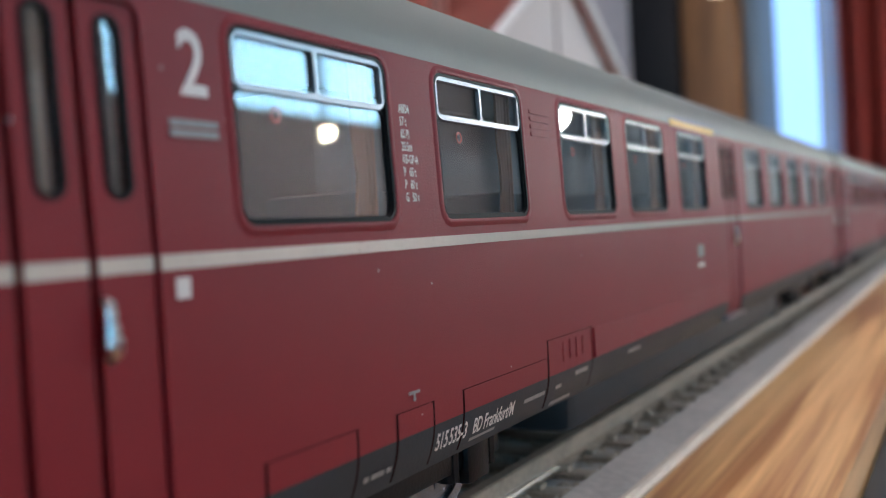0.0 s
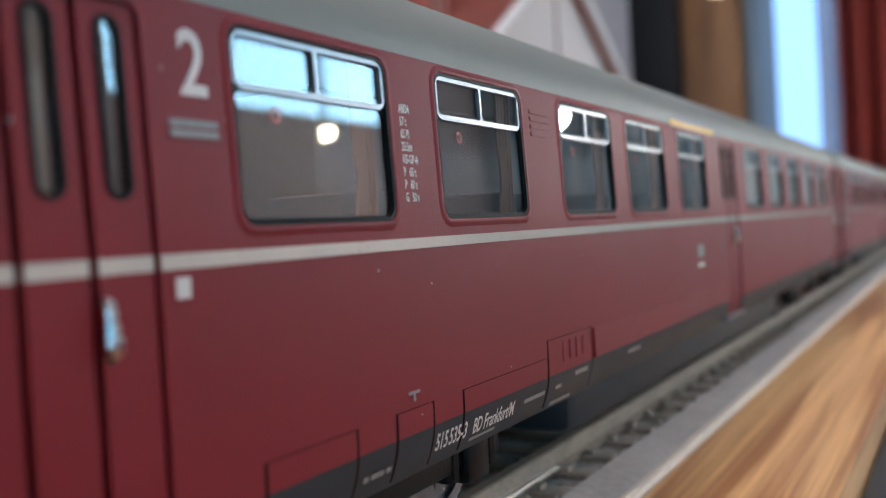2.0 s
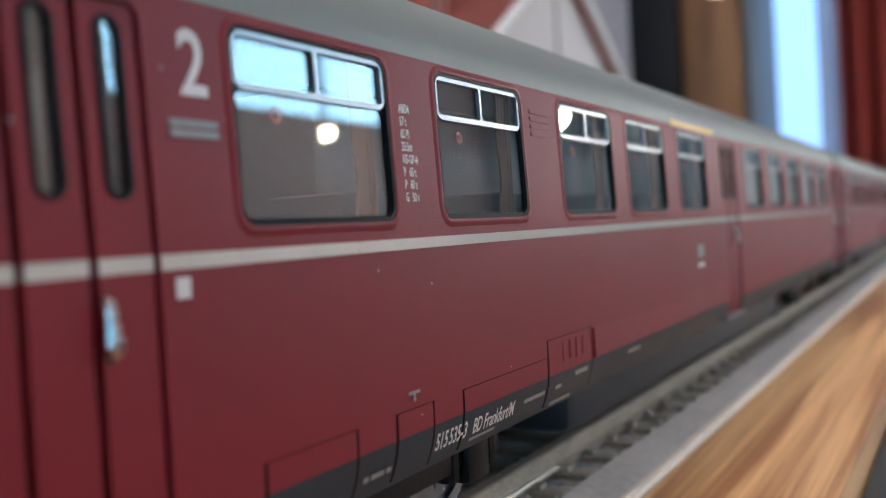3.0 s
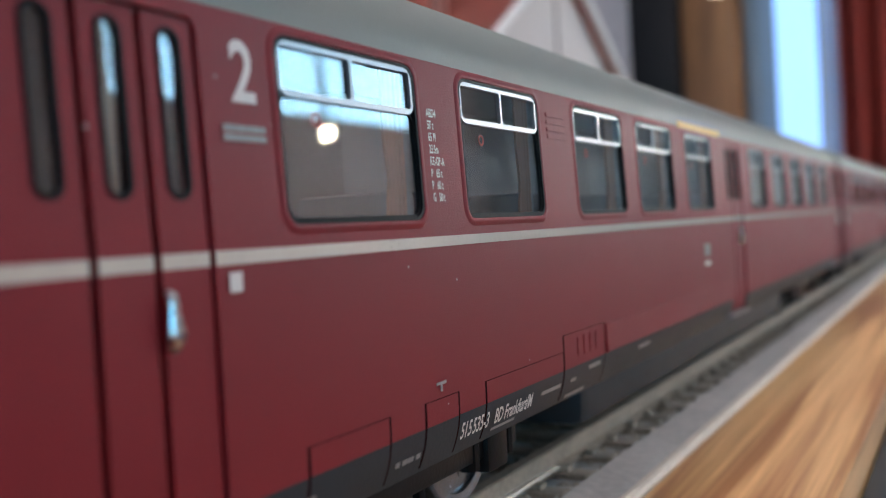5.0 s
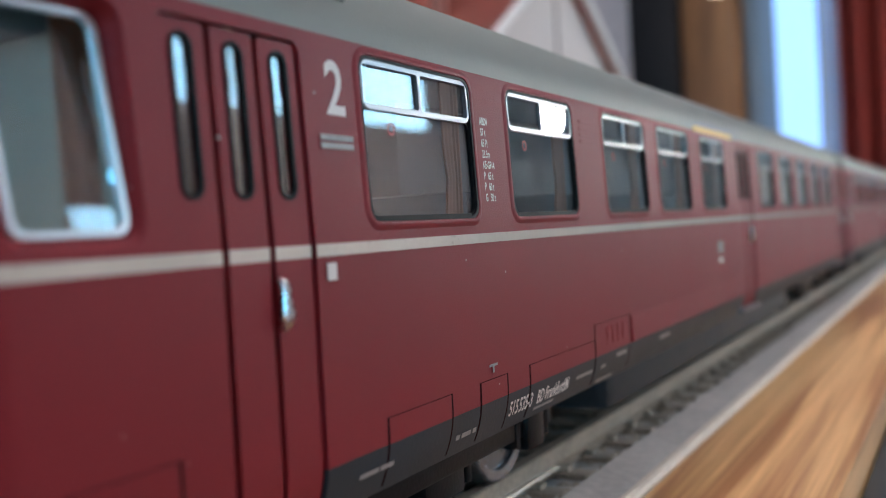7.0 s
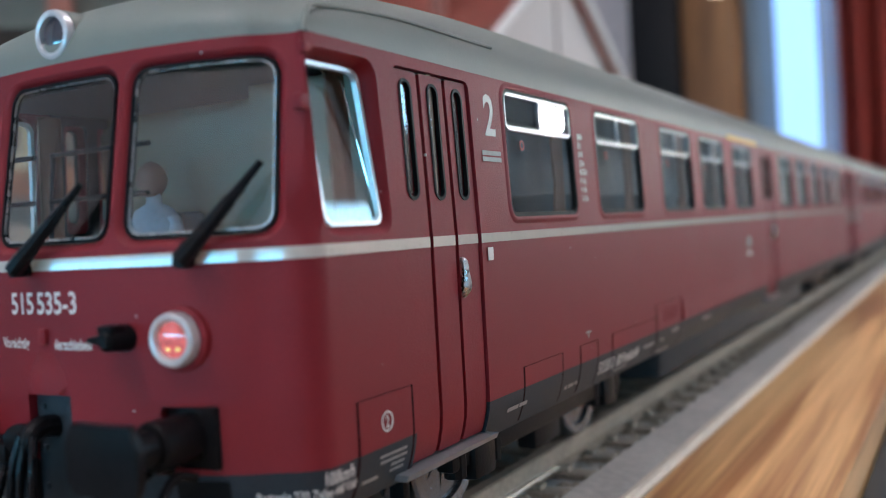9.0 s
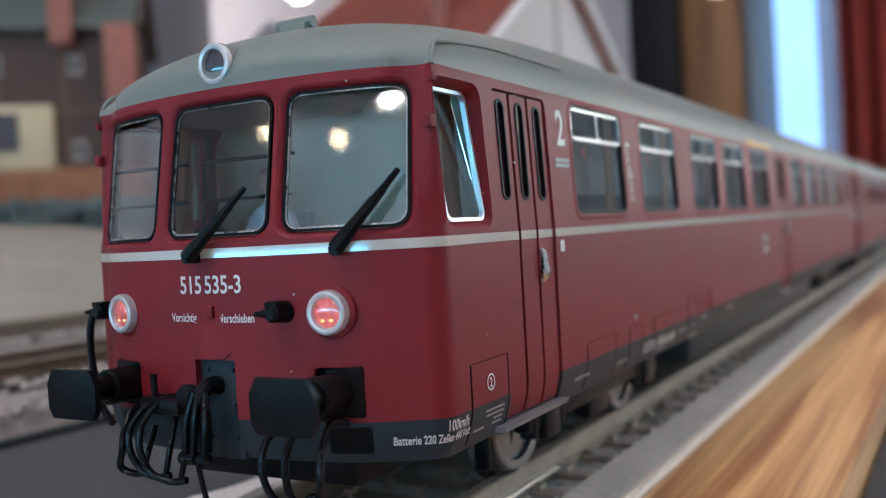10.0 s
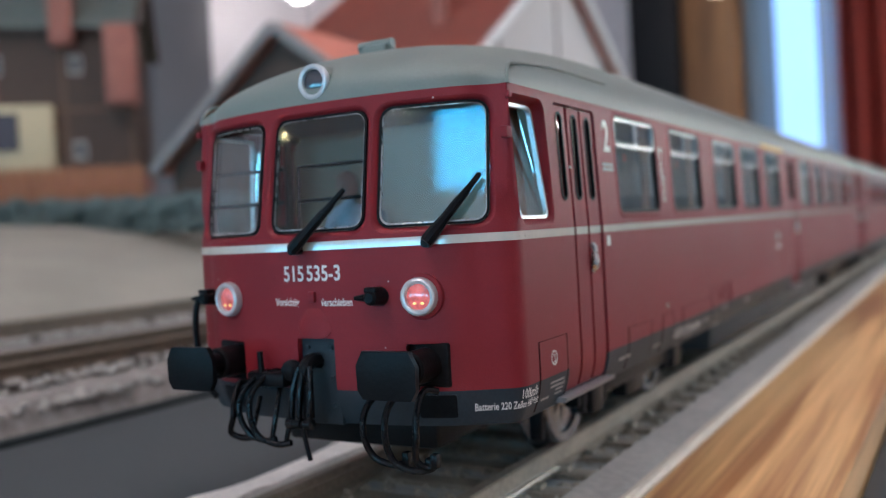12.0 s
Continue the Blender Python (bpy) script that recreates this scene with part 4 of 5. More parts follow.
def stones(name, x0, x1, y0, y1, z, count, size, material, rng):
    """Loose ballast: many small angular stones."""
    verts, faces = [], []
    for _ in range(count):
        c = np.array((rng.uniform(x0, x1), rng.uniform(y0, y1), z + rng.uniform(-0.3, 0.15) * size))
        r = size * rng.uniform(0.5, 1.15)
        k = len(verts)
        d = np.array(((1, 0, 0), (-1, 0, 0), (0, 1, 0), (0, -1, 0), (0, 0, 1), (0, 0, -1)), float)
        a = rng.uniform(0, 6.28)
        d = d @ np.array(((math.cos(a), math.sin(a), 0.2), (-math.sin(a), math.cos(a), 0.1), (0.1, -0.2, 0.75)))
        for v in d:
            verts.append(tuple((c + v * r * rng.uniform(0.6, 1.1)) * MM))
        faces += [(k + p, k + q, k + s) for p, q, s in ((0, 2, 4), (2, 1, 4), (1, 3, 4), (3, 0, 4), (2, 0, 5), (1, 2, 5), (3, 1, 5), (0, 3, 5))]
    me = bpy.data.meshes.new(name)
    me.from_pydata(verts, [], faces)
    me.materials.append(material)
    return me


RAIL_ME, FAR_RAIL_ME = rail_mesh(RAIL), rail_mesh(RUSTY)


def track(x, z, y0, y1, label, joiner=False, seed=1, count=2500, size=1.0, stone=None):
    tr = thing("model_track", label, "railway track", "tracks", (x, 0, z))
    for s in (-1, 1):
        ob = new("rail", FAR_RAIL_ME if stone else RAIL_ME)
        ob.parent, ob.location = tr, (s * 8.6 * MM, 0, 0)
    bm = bmesh.new()
    box(bm, *((-14.6, 14.6) if stone else (-13.2, 13.2)), -1.3, 1.3, 0.4, 1.55, 0.2)
    for s in (-1, 1):
        for d in (-1.7, 1.7):
            box(bm, s * 8.6 + d - 0.45, s * 8.6 + d + 0.45, -0.7, 0.7, 1.4, 2.1)
    me = finish(bm, "sleeper", TARRED if stone else SLEEPER)
    y = y0
    while y < y1:
        ob = new("sleeper", me)
        ob.parent, ob.location = tr, (0, y * MM, 0)
        y += 9.0 if stone else 7.0
    if joiner:
        for s in (1,):
            bm = bmesh.new()
            box(bm, s * 8.6 + 0.5, s * 8.6 + 1.45, 42, 86.5, 1.35, 2.1, 0.15)
            part("rail_joiner", bm, CHROME, tr, "bright metal rail joiner")
    rng = random.Random(seed)
    for a, b in ((-15.6, -9.8), (-7.4, 7.4), (9.9, 15.4)) if stone else ((-12.8, -9.8), (-7.4, 7.4), (9.9, 12.8)):
        ob = new("ballast", stones("ballast", a, b, y0, y0 + 420, 1.0 if stone else 0.8, int(count * (b - a) / 15), size, stone or STONE, rng))
        ob.parent = tr
        tagged(ob, "loose grey ballast stones", kind="stuff")
    return tr


def bank(x0, x1, z, label):
    bm = bmesh.new()
    prof = [(x0 - 2, 0), (x0, z), (x1, z), (x1 + 4, 0)]
    ys = list(range(-700, 2301, 20))
    rng = random.Random(5)
    rows = []
    for y in ys:
        rows.append([bm.verts.new((a + rng.uniform(-0.8, 0.8), y, b + (rng.uniform(-0.2, 0.2) if b else -0.5))) for a, b in prof])
    for a, b in zip(rows, rows[1:]):
        for k in range(3):
            bm.faces.new((a[k], a[k + 1], b[k + 1], b[k]))
    return setting("ballast_bed", bm, BALLAST, label)


# Dark strip put in for the shadowy green line at the bank's foot.
slab("bank_foot_line", -72.2, -70.0, -700, 2300, -1, 1.0, mat("dark_green_foot_shade", (0.018, 0.026, 0.026), 0.8), "thin dark strip for the shadowy green line at the foot of the ballast bed", 0.3)
track(0, 0, -60, 1500, "weathered model track in grey ballast under the railcar", True, count=5200, size=1.05)
bank(-196, -75, 5.0, "grey ballast bed of the other tracks")
for k, x in enumerate((-98, -166)):
    track(x, 5.0, 0, 900, "weathered model track in pale ballast", seed=3 + k, count=2600, size=1.5, stone=PALE_STONE)

# moulded shoulders of the main track
for s in (1, -1):
    bm = bmesh.new()
    rng = random.Random(33)
    rows = []
    for k in range(260):
        y = -100 + 6 * k
        rows.append([bm.verts.new((s * (x + rng.uniform(-0.1, 0.1)), y, z + rng.uniform(-0.06, 0.06))) for x, z in ((12.9, 0.95), (13.3, 1.5), (14.6, 1.35), (16.4, 1.1))])
    for a, b in zip(rows, rows[1:]):
        for k in range(3):
            bm.faces.new((a[k], a[k + 1], b[k + 1], b[k]) if s > 0 else (a[k + 1], a[k], b[k], b[k + 1]))
    setting("track_shoulder", bm, BED, "smooth grey moulded shoulder of the track")
ob = new("ballast_shoulder", stones("ballast_shoulder", -84, -73, 0, 420, 4.4, 1500, 1.5, PALE_STONE, random.Random(31)))
tagged(ob, "loose pale ballast stones along the bed's shoulder", "ballast", kind="stuff")

# rough pale strip beside the main track
bm = bmesh.new()
rng = random.Random(9)
rows = []
for k in range(240):
    y = -120 + k * 4
    a, b = -24.0 + rng.uniform(-0.9, 0.9), -17.2 + rng.uniform(-0.4, 0.4)
    rows.append([bm.verts.new(p) for p in ((a, y, -0.3), (a + 0.8, y, 0.7 + rng.uniform(-0.2, 0.3)), (b - 0.8, y, 1.1 + rng.uniform(-0.2, 0.2)), (b, y, -0.3))])
for a, b in zip(rows, rows[1:]):
    for k in range(3):
        bm.faces.new((a[k], a[k + 1], b[k + 1], b[k]))
setting("plaster_strip", bm, FRINGE, "rough pale plaster strip beside the track")

# sandy slope behind the far tracks
bm = bmesh.new()
rows = []
for j, (x, z) in enumerate(((-196, 4), (-230, 11), (-290, 22), (-370, 35), (-430, 42), (-1100, 78))):
    rows.append([bm.verts.new((x + 6 * noise.noise((j, k * 0.4, 0)), -20 + k * 40, z + 1.5 * noise.noise((j * 2.0, k * 0.5, 3)))) for k in range(58)])
for a, b in zip(rows, rows[1:]):
    for k in range(57):
        bm.faces.new((a[k], a[k + 1], b[k + 1], b[k]))
setting("sand_slope", bm, mat("beige_sand", (0.3, 0.285, 0.235), 0.85, vary=0.15, scale=25, fine=500, bump=0.4), "pale beige sanded slope")


def house(name, label, x, y, z, turn, w, d, wall_h, roof_h, wall_mat, roof_mat, timber_mat, base_mat, over=9):
    """A model house: plinth, walls with timbers, windows, a gabled roof with barge boards and a chimney. The ridge runs along its own x."""
    h = thing(name, label, "model house", "model houses", (x, y, z))
    h.rotation_euler = (0, 0, radians(turn))
    bm = bmesh.new()
    box(bm, -w / 2 - 1.5, w / 2 + 1.5, -d / 2 - 1.5, d / 2 + 1.5, -6, 27, 0.8)
    part("plinth", bm, base_mat, h, "brick-red plinth")
    bm = bmesh.new()
    prof = [(-d / 2, 12), (d / 2, 12), (d / 2, wall_h), (0, wall_h + roof_h), (-d / 2, wall_h)]
    a = [bm.verts.new((-w / 2, p, q)) for p, q in prof]
    b = [bm.verts.new((w / 2, p, q)) for p, q in prof]
    bm.faces.new(a[::-1])
    bm.faces.new(b)
    for k in range(5):
        bm.faces.new((a[k], a[(k + 1) % 5], b[(k + 1) % 5], b[k]))
    part("wall", bm, wall_mat, h)
    for s in (-1, 1):
        bm = bmesh.new()
        k = roof_h / (d / 2)
        y1, z1 = s * (d / 2 + over), wall_h - over * k
        vs = []
        for X in (-w / 2 - over, w / 2 + over):
            vs.append([bm.verts.new(v) for v in ((X, 0, wall_h + roof_h + 1), (X, y1, z1 + 1), (X, y1, z1 + 3.2), (X, 0, wall_h + roof_h + 3.6))])
        for j in range(4):
            bm.faces.new((vs[0][j], vs[0][(j + 1) % 4], vs[1][(j + 1) % 4], vs[1][j]))
        bm.faces.new(vs[0])
        bm.faces.new(vs[1][::-1])
        bmesh.ops.recalc_face_normals(bm, faces=bm.faces[:])
        roof = part("roof_half", bm, roof_mat, h, "", 0)
        bm = bmesh.new()
        n = int(math.hypot(d / 2 + over, (d / 2 + over) * k) / 6)
        for r in range(n):
            f = (r + 0.5) / n
            yy, zz = y1 * f, (wall_h + roof_h + 3.6) * (1 - f) + (z1 + 3.2) * f
            box(bm, -w / 2 - over, w / 2 + over, yy - 2.6, yy + 2.6, zz + 0.1, zz + 0.9, 0, None)
        tagged(part("roof_tiling", bm, roof_mat, roof, "", 0), kind="stuff")
        for X in (-w / 2 - over - 0.8, w / 2 + over + 0.8):
            bm = bmesh.new()
            tube(bm, [(X, 0, wall_h + roof_h + 2.2), (X, y1, z1 + 2.0)], 3.6, 4)
            part("barge_board", bm, timber_mat[1], roof, "", 0)
    for s in (-1, 1):
        for X in np.linspace(-w / 2, w / 2, 5):
            bm = bmesh.new()
            box(bm, X - 1.6, X + 1.6, s * d / 2 - 0.8, s * d / 2 + 0.8, 12, wall_h)
            part("timber", bm, timber_mat[0], h)
        for Z in (wall_h * 0.52, wall_h - 2):
            bm = bmesh.new()
            box(bm, -w / 2, w / 2, s * d / 2 - 0.9, s * d / 2 + 0.9, Z - 1.6, Z + 1.6)
            part("timber", bm, timber_mat[0], h)
            bm = bmesh.new()
            box(bm, s * w / 2 - 0.9, s * w / 2 + 0.9, -d / 2, d / 2, Z - 1.6, Z + 1.6)
            part("timber", bm, timber_mat[0], h)
        for Y in np.linspace(-d / 2, d / 2, 5):
            bm = bmesh.new()
            box(bm, s * w / 2 - 0.8, s * w / 2 + 0.8, Y - 1.5, Y + 1.5, 12, wall_h + roof_h * (1 - abs(Y) / (d / 2)))
            part("timber", bm, timber_mat[0], h)
        for Z in (wall_h * 0.3, wall_h * 0.76):
            for X in np.linspace(-w * 0.3, w * 0.3, 3):
                bm = bmesh.new()
                box(bm, X - 5, X + 5, s * d / 2 - 1.1, s * d / 2 + 1.1, Z - 7, Z + 7)
                win = part("window", bm, CREAM, h)
                bm = bmesh.new()
                for q in (-2.2, 2.2):
                    box(bm, X + q - 1.8, X + q + 1.8, s * d / 2 - 1.3, s * d / 2 + 1.3, Z - 5.6, Z + 5.6)
                part("pane", bm, LAMP_GLASS, win)
    bm = bmesh.new()
    box(bm, w * 0.2, w * 0.2 + 12, -d * 0.22 - 5, -d * 0.22 + 5, wall_h + roof_h * 0.4, wall_h + roof_h + 14, 0.6)
    part("chimney", bm, base_mat, h, "brick chimney")
    return h


TILE_RED = mat("red_roof_tiles", (0.56, 0.18, 0.12), 0.7, vary=0.12, scale=60, fine=600)
OCHRE = mat("cream_render", (0.62, 0.52, 0.32), 0.8, vary=0.1)
BROWN = mat("dark_timber", (0.075, 0.045, 0.03), 0.7, vary=0.2)
BRICK = mat("red_brick", (0.36, 0.14, 0.1), 0.8, vary=0.2, scale=200)
SLATE = mat("grey_green_slate", (0.2, 0.22, 0.19), 0.7, vary=0.15, scale=60)
GREY_BOARD = mat("weathered_grey_board", (0.3, 0.27, 0.25), 0.8, vary=0.15)
PALE = mat("pale_render", (0.6, 0.56, 0.52), 0.8, vary=0.1)
timbered = house("timbered_house", "half-timbered brown model house with a cream ground floor", -618, 477, 60, 42, 190, 130, 140, 60, BROWN, SLATE, (mat("light_timber", (0.14, 0.085, 0.05), 0.7), BROWN), BRICK)
bm = bmesh.new()
box(bm, -66, 40, -73, -60, 26, 76, 1.0)
bay = part("bay", bm, OCHRE, timbered, "cream rendered ground-floor bay")
bm = bmesh.new()
for q in (-36, 6):
    box(bm, q - 10, q + 10, -74.5, -72, 42, 70)
part("bay_window", bm, LAMP_GLASS, bay)
bm = bmesh.new()
for k in range(24):
    box(bm, -100 + 8.6 * k, -94 + 8.6 * k, -99, -96.5, 2, 27, 0.4)
for z in (9, 21):
    box(bm, -102, 106, -96.4, -94.6, z - 2, z + 2)
part("garden_fence", bm, mat("orange_stained_wood", (0.36, 0.15, 0.07), 0.7, vary=0.2), timbered, "orange-brown picket fence")
bm = bmesh.new()
box(bm, 80, 102, -84, -60, 74, 134, 2.0)
part("annexe", bm, BRICK, timbered, "red brick annexe")
bm = bmesh.new()
box(bm, 42, 58, -80, -58, 120, 168, 1.0)
part("dormer", bm, BRICK, timbered, "red brick dormer at the eaves")
red_house = house("red_roofed_house", "model house with a steep red tiled roof and pale verge boards", -344, 715, 24, 0, 200, 452, 76, 149, PALE, TILE_RED, (BROWN, FRINGE), BRICK)

bm = bmesh.new()
gable = [(-55, 6), (139, 6), (139, 54), (42, 126), (-55, 54)]
a, b = [[bm.verts.new((p, y, q)) for p, q in gable] for y in (-285, -215)]
bm.faces.new(a)
bm.faces.new(b[::-1])
for k in range(5):
    bm.faces.new((a[k], b[k], b[(k + 1) % 5], a[(k + 1) % 5]))
# The gable's dark brown includes the shade on this wall.
front = part("front_gable", bm, BROWN, red_house, "brown gable of the front wing, its shade put into the dark colour", 0)
for s in (-1, 1):
    bm = bmesh.new()
    rows = [[bm.verts.new((42 + s * p, y, q)) for p, q in ((0, 127), (105, 49), (105, 53), (0, 131))] for y in (-293, -180)]
    for j in range(4):
        bm.faces.new((rows[0][j], rows[0][(j + 1) % 4], rows[1][(j + 1) % 4], rows[1][j]))
    bm.faces.new(rows[0])
    bm.faces.new(rows[1][::-1])
    bmesh.ops.recalc_face_normals(bm, faces=bm.faces[:])
    part("wing_roof", bm, TILE_RED, front, "red tiled wing roof", 0)
    bm = bmesh.new()
    tube(bm, [(42, -294, 128), (42 + s * 105, -294, 50)], 4, 4)
    part("wing_barge_board", bm, GREY_BOARD, front, "weathered grey verge board", 0)

# clumps below the houses for a teal-green slope, its light in their colour
hedge = bmesh.new()
rng = random.Random(21)
for k in range(1100):
    t = rng.random()
    p = Vector((-270 - 390 * t + rng.uniform(-9, 9), 350 + 30 * math.sin(t * 4) + rng.uniform(-9, 9), 32 + 18 * t + rng.uniform(0, 18)))
    bmesh.ops.create_icosphere(hedge, subdivisions=1, radius=rng.uniform(2.0, 4.0), matrix=Matrix.Translation(p) @ Matrix.Rotation(rng.uniform(0, 3), 4, "X"))
ob = new("hedge", finish(hedge, "hedge", mat("lit_slope_teal", (0.12, 0.165, 0.155), 0.8, vary=0.3), 0))
tagged(ob, "bluish-green clumps standing in for the lit teal-green slope below the houses", "hedge", kind="stuff")

# ---- the room ----
WALL = mat("white_wall_paint", (0.74, 0.68, 0.68), 0.7, vary=0.04, scale=8, fine=150)
CARPET = mat("dark_red_carpet", (0.16, 0.03, 0.03), 0.9, vary=0.2, scale=10, fine=400)
X0, X1, Y0, Y1, ZF, ZC = -2400, 1600, -1800, 3200, -1000, 1450


def wall_with(name, axis, at, lo, hi, openings, outward):
    """A wall 120 mm thick with real openings; axis 'x' or 'y' is its normal."""
    outer = [(lo, ZF), (hi, ZF), (hi, ZC), (lo, ZC)]
    holes = [[(a, c), (b, c), (b, d), (a, d)] for a, b, c, d in openings]
    if axis == "x":
        place = lambda u, v, d: Vector((at - outward * d, u, v))
    else:
        place = lambda u, v, d: Vector((u, at - outward * d, v))
    return setting(name, sheet(outer, holes, [], [], place, 120), WALL, "plain white painted wall", 0)


# The low slot in the south wall is made up for the stripe's blue light.
SIDE_WIN, BACK_WIN, LOW_LIGHT_SLOT, FAR_WIN = (1400, 2780, 500, 840), (-100, 625, 450, 895), (-2290, 590, -70, 70), (-530, -293, -300, 1250)
wall_with("wall_east", "x", X1, Y0, Y1, [SIDE_WIN], 1)
wall_with("wall_south", "y", Y0, X0, X1, [BACK_WIN, LOW_LIGHT_SLOT], -1)
wall_with("wall_west", "x", X0, Y0, Y1, [], -1)
wall_with("wall_north", "y", Y1, X0, X1, [FAR_WIN], 1)
slab("floor", X0 - 120, X1 + 120, Y0 - 120, Y1 + 120, ZF - 60, ZF, CARPET, "dark red carpeted floor")
slab("ceiling", X0 - 120, X1 + 120, Y0 - 120, Y1 + 120, ZC, ZC + 60, WALL, "plain white ceiling")


def window_frame(name, axis, at, a, b, c, d):
    bm = bmesh.new()
    for u0, u1, v0, v1 in ((a, a + 25, c, d), (b - 25, b, c, d), (a, b, c, c + 25), (a, b, d - 25, d)):
        if axis == "x":
            box(bm, at - 30, at + 30, u0, u1, v0, v1)
        else:
            box(bm, u0, u1, at - 30, at + 30, v0, v1)
    ob = setting(name, bm, mat("white_frame_" + name, (0.8, 0.8, 0.8), 0.4), "white window frame", 0)
    return ob


window_frame("window_1", "x", X1 + 60, *SIDE_WIN)
window_frame("window_2", "y", Y0 - 60, *BACK_WIN)
# Frame of the made-up low slot.
window_frame("window_3", "y", Y0 - 60, *LOW_LIGHT_SLOT)
window_frame("window_4", "y", Y1 + 60, *FAR_WIN)


def glow_material(name, colour, strength):
    m = bpy.data.materials.new(name)
    m.use_nodes = True
    b = m.node_tree.nodes["Principled BSDF"]
    b.inputs["Base Color"].default_value = (*colour, 1)
    b.inputs["Emission Color"].default_value = (*colour, 1)
    b.inputs["Emission Strength"].default_value = strength
    return m


bm = bmesh.new()
box(bm, -900, -100, Y1 + 400, Y1 + 410, -600, 1500)
setting("backdrop", bm, glow_material("daylight_sky", (0.36, 0.62, 1.0), 1.25), "bright blue daylight outside the window")


def curtain(label, x0, x1, y, z0, z1, material, folds, depth):
    bm = bmesh.new()
    n = folds * 8
    rows = [[bm.verts.new((x0 + (x1 - x0) * k / n, y + depth * math.sin(k * math.pi / 4), z)) for k in range(n + 1)] for z in (z0, (z0 + z1) / 2, z1)]
    for a, b in zip(rows, rows[1:]):
        for k in range(n):
            bm.faces.new((a[k], a[k + 1], b[k + 1], b[k]))
    bmesh.ops.solidify(bm, geom=bm.faces[:], thickness=3)
    ob = new("curtain", finish(bm, "curtain", material, 60))
    return tagged(ob, label, "curtain")


NET = mat("white_net", (0.8, 0.8, 0.84), 0.9, vary=0.05)
NET.node_tree.nodes["Principled BSDF"].inputs["Transmission Weight"].default_value = 0.7
curtain("dark red hanging curtain beside the window", -285, 330, 3120, -980, 1400, mat("dark_red_cloth", (0.36, 0.05, 0.035), 0.85, vary=0.12, scale=15, fine=600), 9, 22)
# Unseen grey-blue cloth, added so the side panes reflect an even grey.
curtain("unseen grey-blue hanging cloth added for the grey reflection in the car windows", 345, 1560, 3120, -980, 1400, mat("grey_blue_cloth", (0.4, 0.43, 0.44), 0.85, vary=0.12, scale=15, fine=600), 14, 22)
curtain("white net curtain beside the window", -352, -290, 3150, -300, 1300, NET, 3, 10)


def cabinet(name, label, category, x0, x1, y0, y1, z1, material, panels):
    c = thing(name, label, category)
    bm = bmesh.new()
    box(bm, x0, x1, y0, y1, ZF, z1, 6)
    part("body", bm, material, c)
    w = (x1 - x0) / panels
    for k in range(panels):
        for za, zb in ((ZF + 60, -50), (-30, z1 - 40)):
            bm = bmesh.new()
            box(bm, x0 + k * w + 12, x0 + (k + 1) * w - 12, y0 - 14, y0 - 1, za, zb, 4)
            part("door_panel", bm, material, c)
    return c


BLACK_LACQUER = mat("black_lacquer", (0.01, 0.0095, 0.011), 0.5, spec=0.2, vary=0.2, scale=10, fine=100)
TAN_WOOD = wood("tan_wood", (0.27, 0.12, 0.04), (0.17, 0.07, 0.022), (8.0, 8.0, 1.0), 0.5, 0.1)
BLUE_GREY = mat("blue_grey_paint", (0.13, 0.17, 0.21), 0.6, vary=0.08, scale=10, fine=100)
cabinet("black_cabinet", "tall black lacquered cabinet against the wall", "cabinet", -852, -697, 2800, 3195, 1300, BLACK_LACQUER, 1)
cabinet("wooden_cabinet", "tall brown wooden cabinet against the wall", "cabinet", -693, -521, 2810, 3195, 1300, TAN_WOOD, 1)
cabinet("grey_locker", "narrow blue-grey locker between cabinet and window", "cabinet", -518, -482, 2850, 3195, 1250, BLUE_GREY, 1)


def ceiling_lamp(x, y, z, r, colour, strength, label):
    lamp = thing("ceiling_lamp", label, "lamp", "room lamps")
    bm = bmesh.new()
    tube(bm, [(x, y, z + r), (x, y, ZC - 1)], 5, 8)
    part("cord", bm, WALL, lamp)
    bm = bmesh.new()
    bmesh.ops.create_icosphere(bm, subdivisions=3, radius=r, matrix=Matrix.Translation((x, y, z)))
    part("globe", bm, glow_material("lamp_glow", colour, strength), lamp, "glowing round globe", 60)


cabinet("grey_wardrobe", "tall dull grey wardrobe against the white wall", "wardrobe", -2390, -1980, 1900, 2150, 1200, mat("dull_grey_paint", (0.16, 0.15, 0.155), 0.6, vary=0.06, scale=8, fine=100), 2)
WARM = (1.0, 0.9, 0.72)
ceiling_lamp(870, 2180, 372, 34, (1.0, 0.93, 0.88), 560, "white glowing globe lamp on a cord")
ceiling_lamp(95, -1250, 634, 12, (1.0, 0.95, 0.87), 420, "small bright globe lamp on a cord")
ceiling_lamp(15, -1300, 575, 8, (1.0, 0.82, 0.5), 150, "small warm globe lamp on a cord")
ceiling_lamp(-1095, -1130, 648, 11, (1.0, 0.82, 0.5), 110, "small warm globe lamp on a cord")
ceiling_lamp(890, 1235, 268, 11, (1.0, 0.85, 0.55), 230, "small warm globe lamp on a cord")
# The next two unseen overhead globes are added as main light for the train.
ceiling_lamp(420, 520, 1290, 60, (1.0, 0.92, 1.0), 88, "warm glowing globe lamp on a cord")
ceiling_lamp(-250, -650, 1290, 60, (1.0, 0.92, 0.97), 138, "warm glowing globe lamp on a cord")
ceiling_lamp(-2010, 2640, 925, 45, (0.98, 0.96, 1.0), 55, "white glowing globe lamp on a cord")
ceiling_lamp(-470, 2350, 668, 95, (1.0, 0.8, 0.6), 3, "warm glowing globe lamp on a cord")

# ---- the train ----
railcar = build_car()


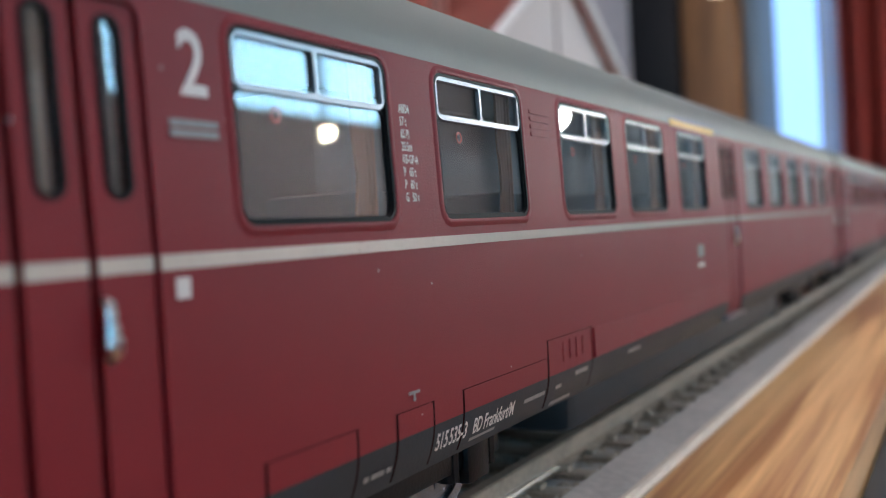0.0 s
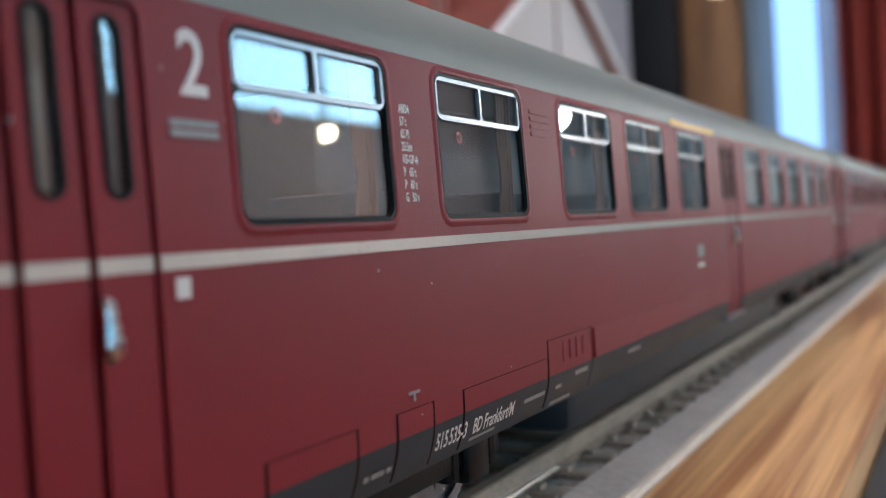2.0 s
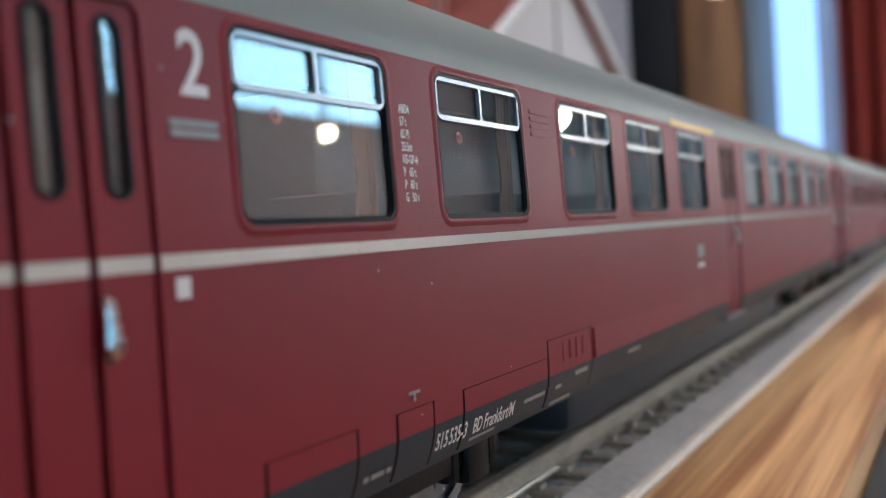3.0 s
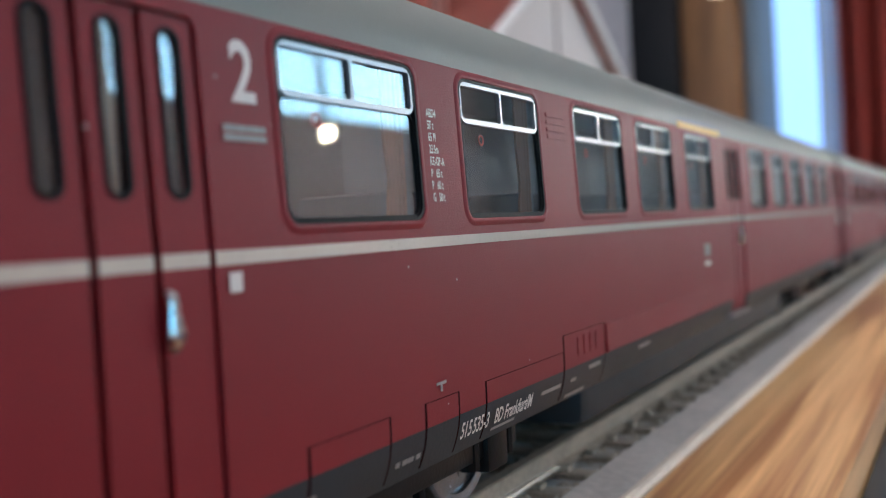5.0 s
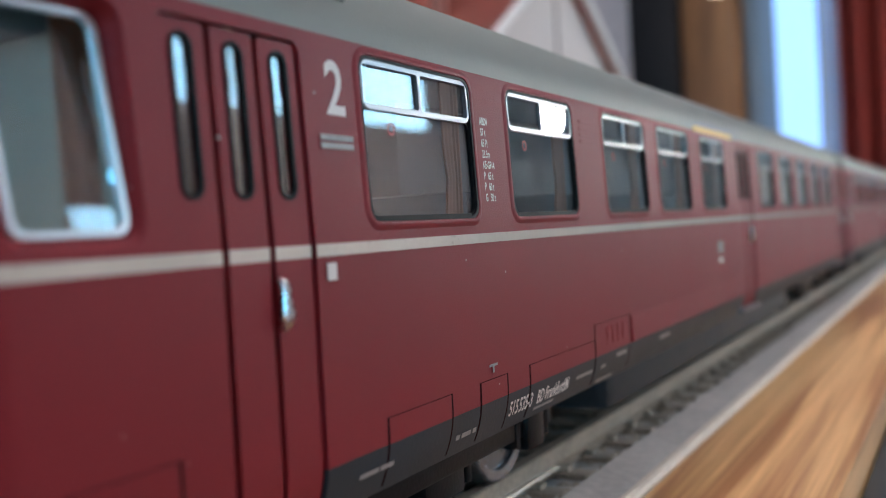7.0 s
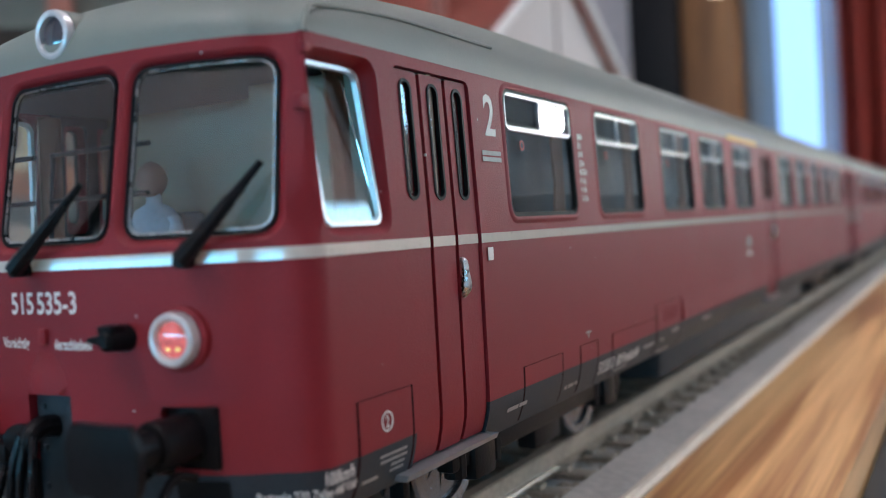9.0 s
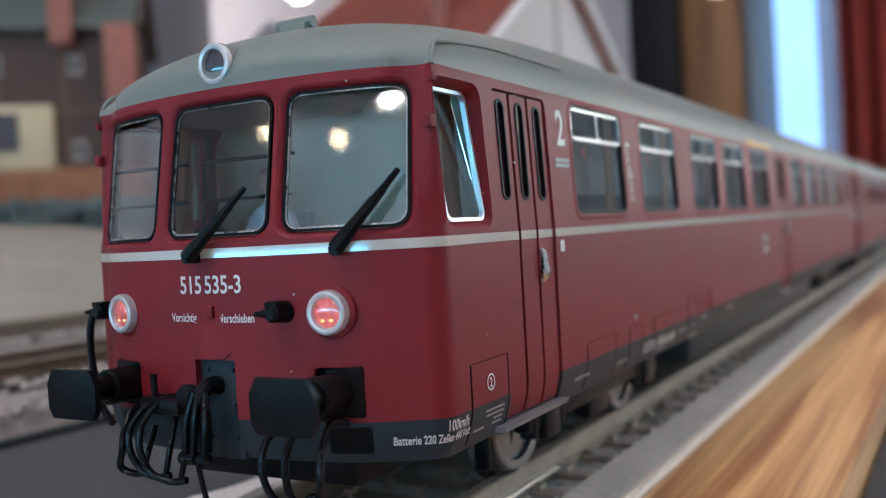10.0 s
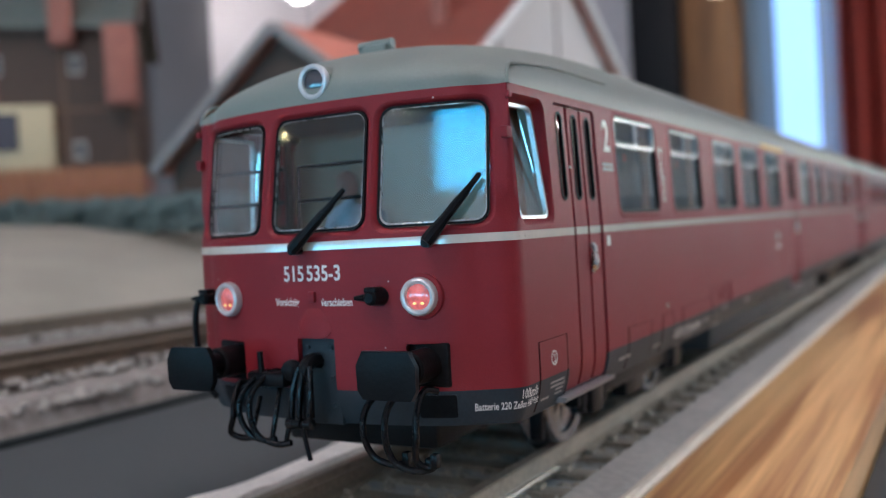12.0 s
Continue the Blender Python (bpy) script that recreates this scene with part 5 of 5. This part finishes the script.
def seated_figure():
    """A small seated driver doll in the cab, one plain mesh."""
    bm = bmesh.new()
    turned(bm, [(1.7, -6.2), (2.1, -4.5), (2.35, -1.6), (1.7, -0.5), (0.7, 0.0), (0.62, 0.7)], Matrix.Diagonal((1.0, 0.7, 1.0, 1.0)), 16)
    for s in (-1, 1):
        tube(bm, [(s * 1.9, 0, -1.2), (s * 2.6, -0.5, -3.6), (s * 1.9, -2.9, -4.6)], 0.6, 8)
    k = len(bm.faces)
    bmesh.ops.create_icosphere(bm, subdivisions=2, radius=1.25, matrix=Matrix.Translation((0, -0.1, 1.8)) @ Matrix.Diagonal((0.9, 1.0, 1.15, 1)))
    bm.faces.ensure_lookup_table()
    for f in bm.faces[k:]:
        f.material_index = 1
    ob = new("driver_figure", finish(bm, "driver_figure", mat("pale_blue_plastic", (0.4, 0.44, 0.5), 0.6), 60))
    ob.data.materials.append(mat("pink_plastic", (0.34, 0.15, 0.11), 0.6))
    return tagged(ob, "small painted plastic driver doll seated in the cab", "figurine")


figure = seated_figure()
FIGURE_AT = (-6.6, 14.2, 30.2)
second = copy_thing(railcar, pose(0, (2 * LENGTH + 7.2) * MM, 0, 0, 0, 180))

TRAVEL = [(0.0, 5.37), (3.2, 5.37), (4.0, 5.45), (4.4, 6.45), (4.8, 7.89), (5.0, 8.74), (5.5, 10.65), (6.0, 12.52), (6.5, 14.41), (7.0, 16.32), (7.2, 17.11), (7.9, 21.8), (8.4, 27.4), (8.8, 32.78), (9.0, 35.55), (9.5, 42.45), (10.0, 49.17), (10.5, 55.15), (11.0, 58.67), (11.5, 60.24), (12.0, 60.86)]


def motions():
    """The train stands, then rolls away from the camera and slows down again."""
    walk(figure, [(t, pose(FIGURE_AT[0] * MM, (s + FIGURE_AT[1]) * MM, FIGURE_AT[2] * MM)) for t, s in TRAVEL])
    for car, base, sense in ((railcar, 0.0, 1), (second, (2 * LENGTH + 7.2), -1)):
        walk(car, [(t, pose(0, (s + base) * MM, 0, 0, 0, 0 if sense > 0 else 180)) for t, s in TRAVEL])
        for ob in car.children:
            if ob.name.split(".")[0] == "wheelset":
                y = ob.location.y
                walk(ob, [(t, pose(0, y, (RAIL_TOP + WHEEL_R) * MM, -sense * math.degrees((s - TRAVEL[0][1]) / WHEEL_R))) for t, s in TRAVEL])


motions()
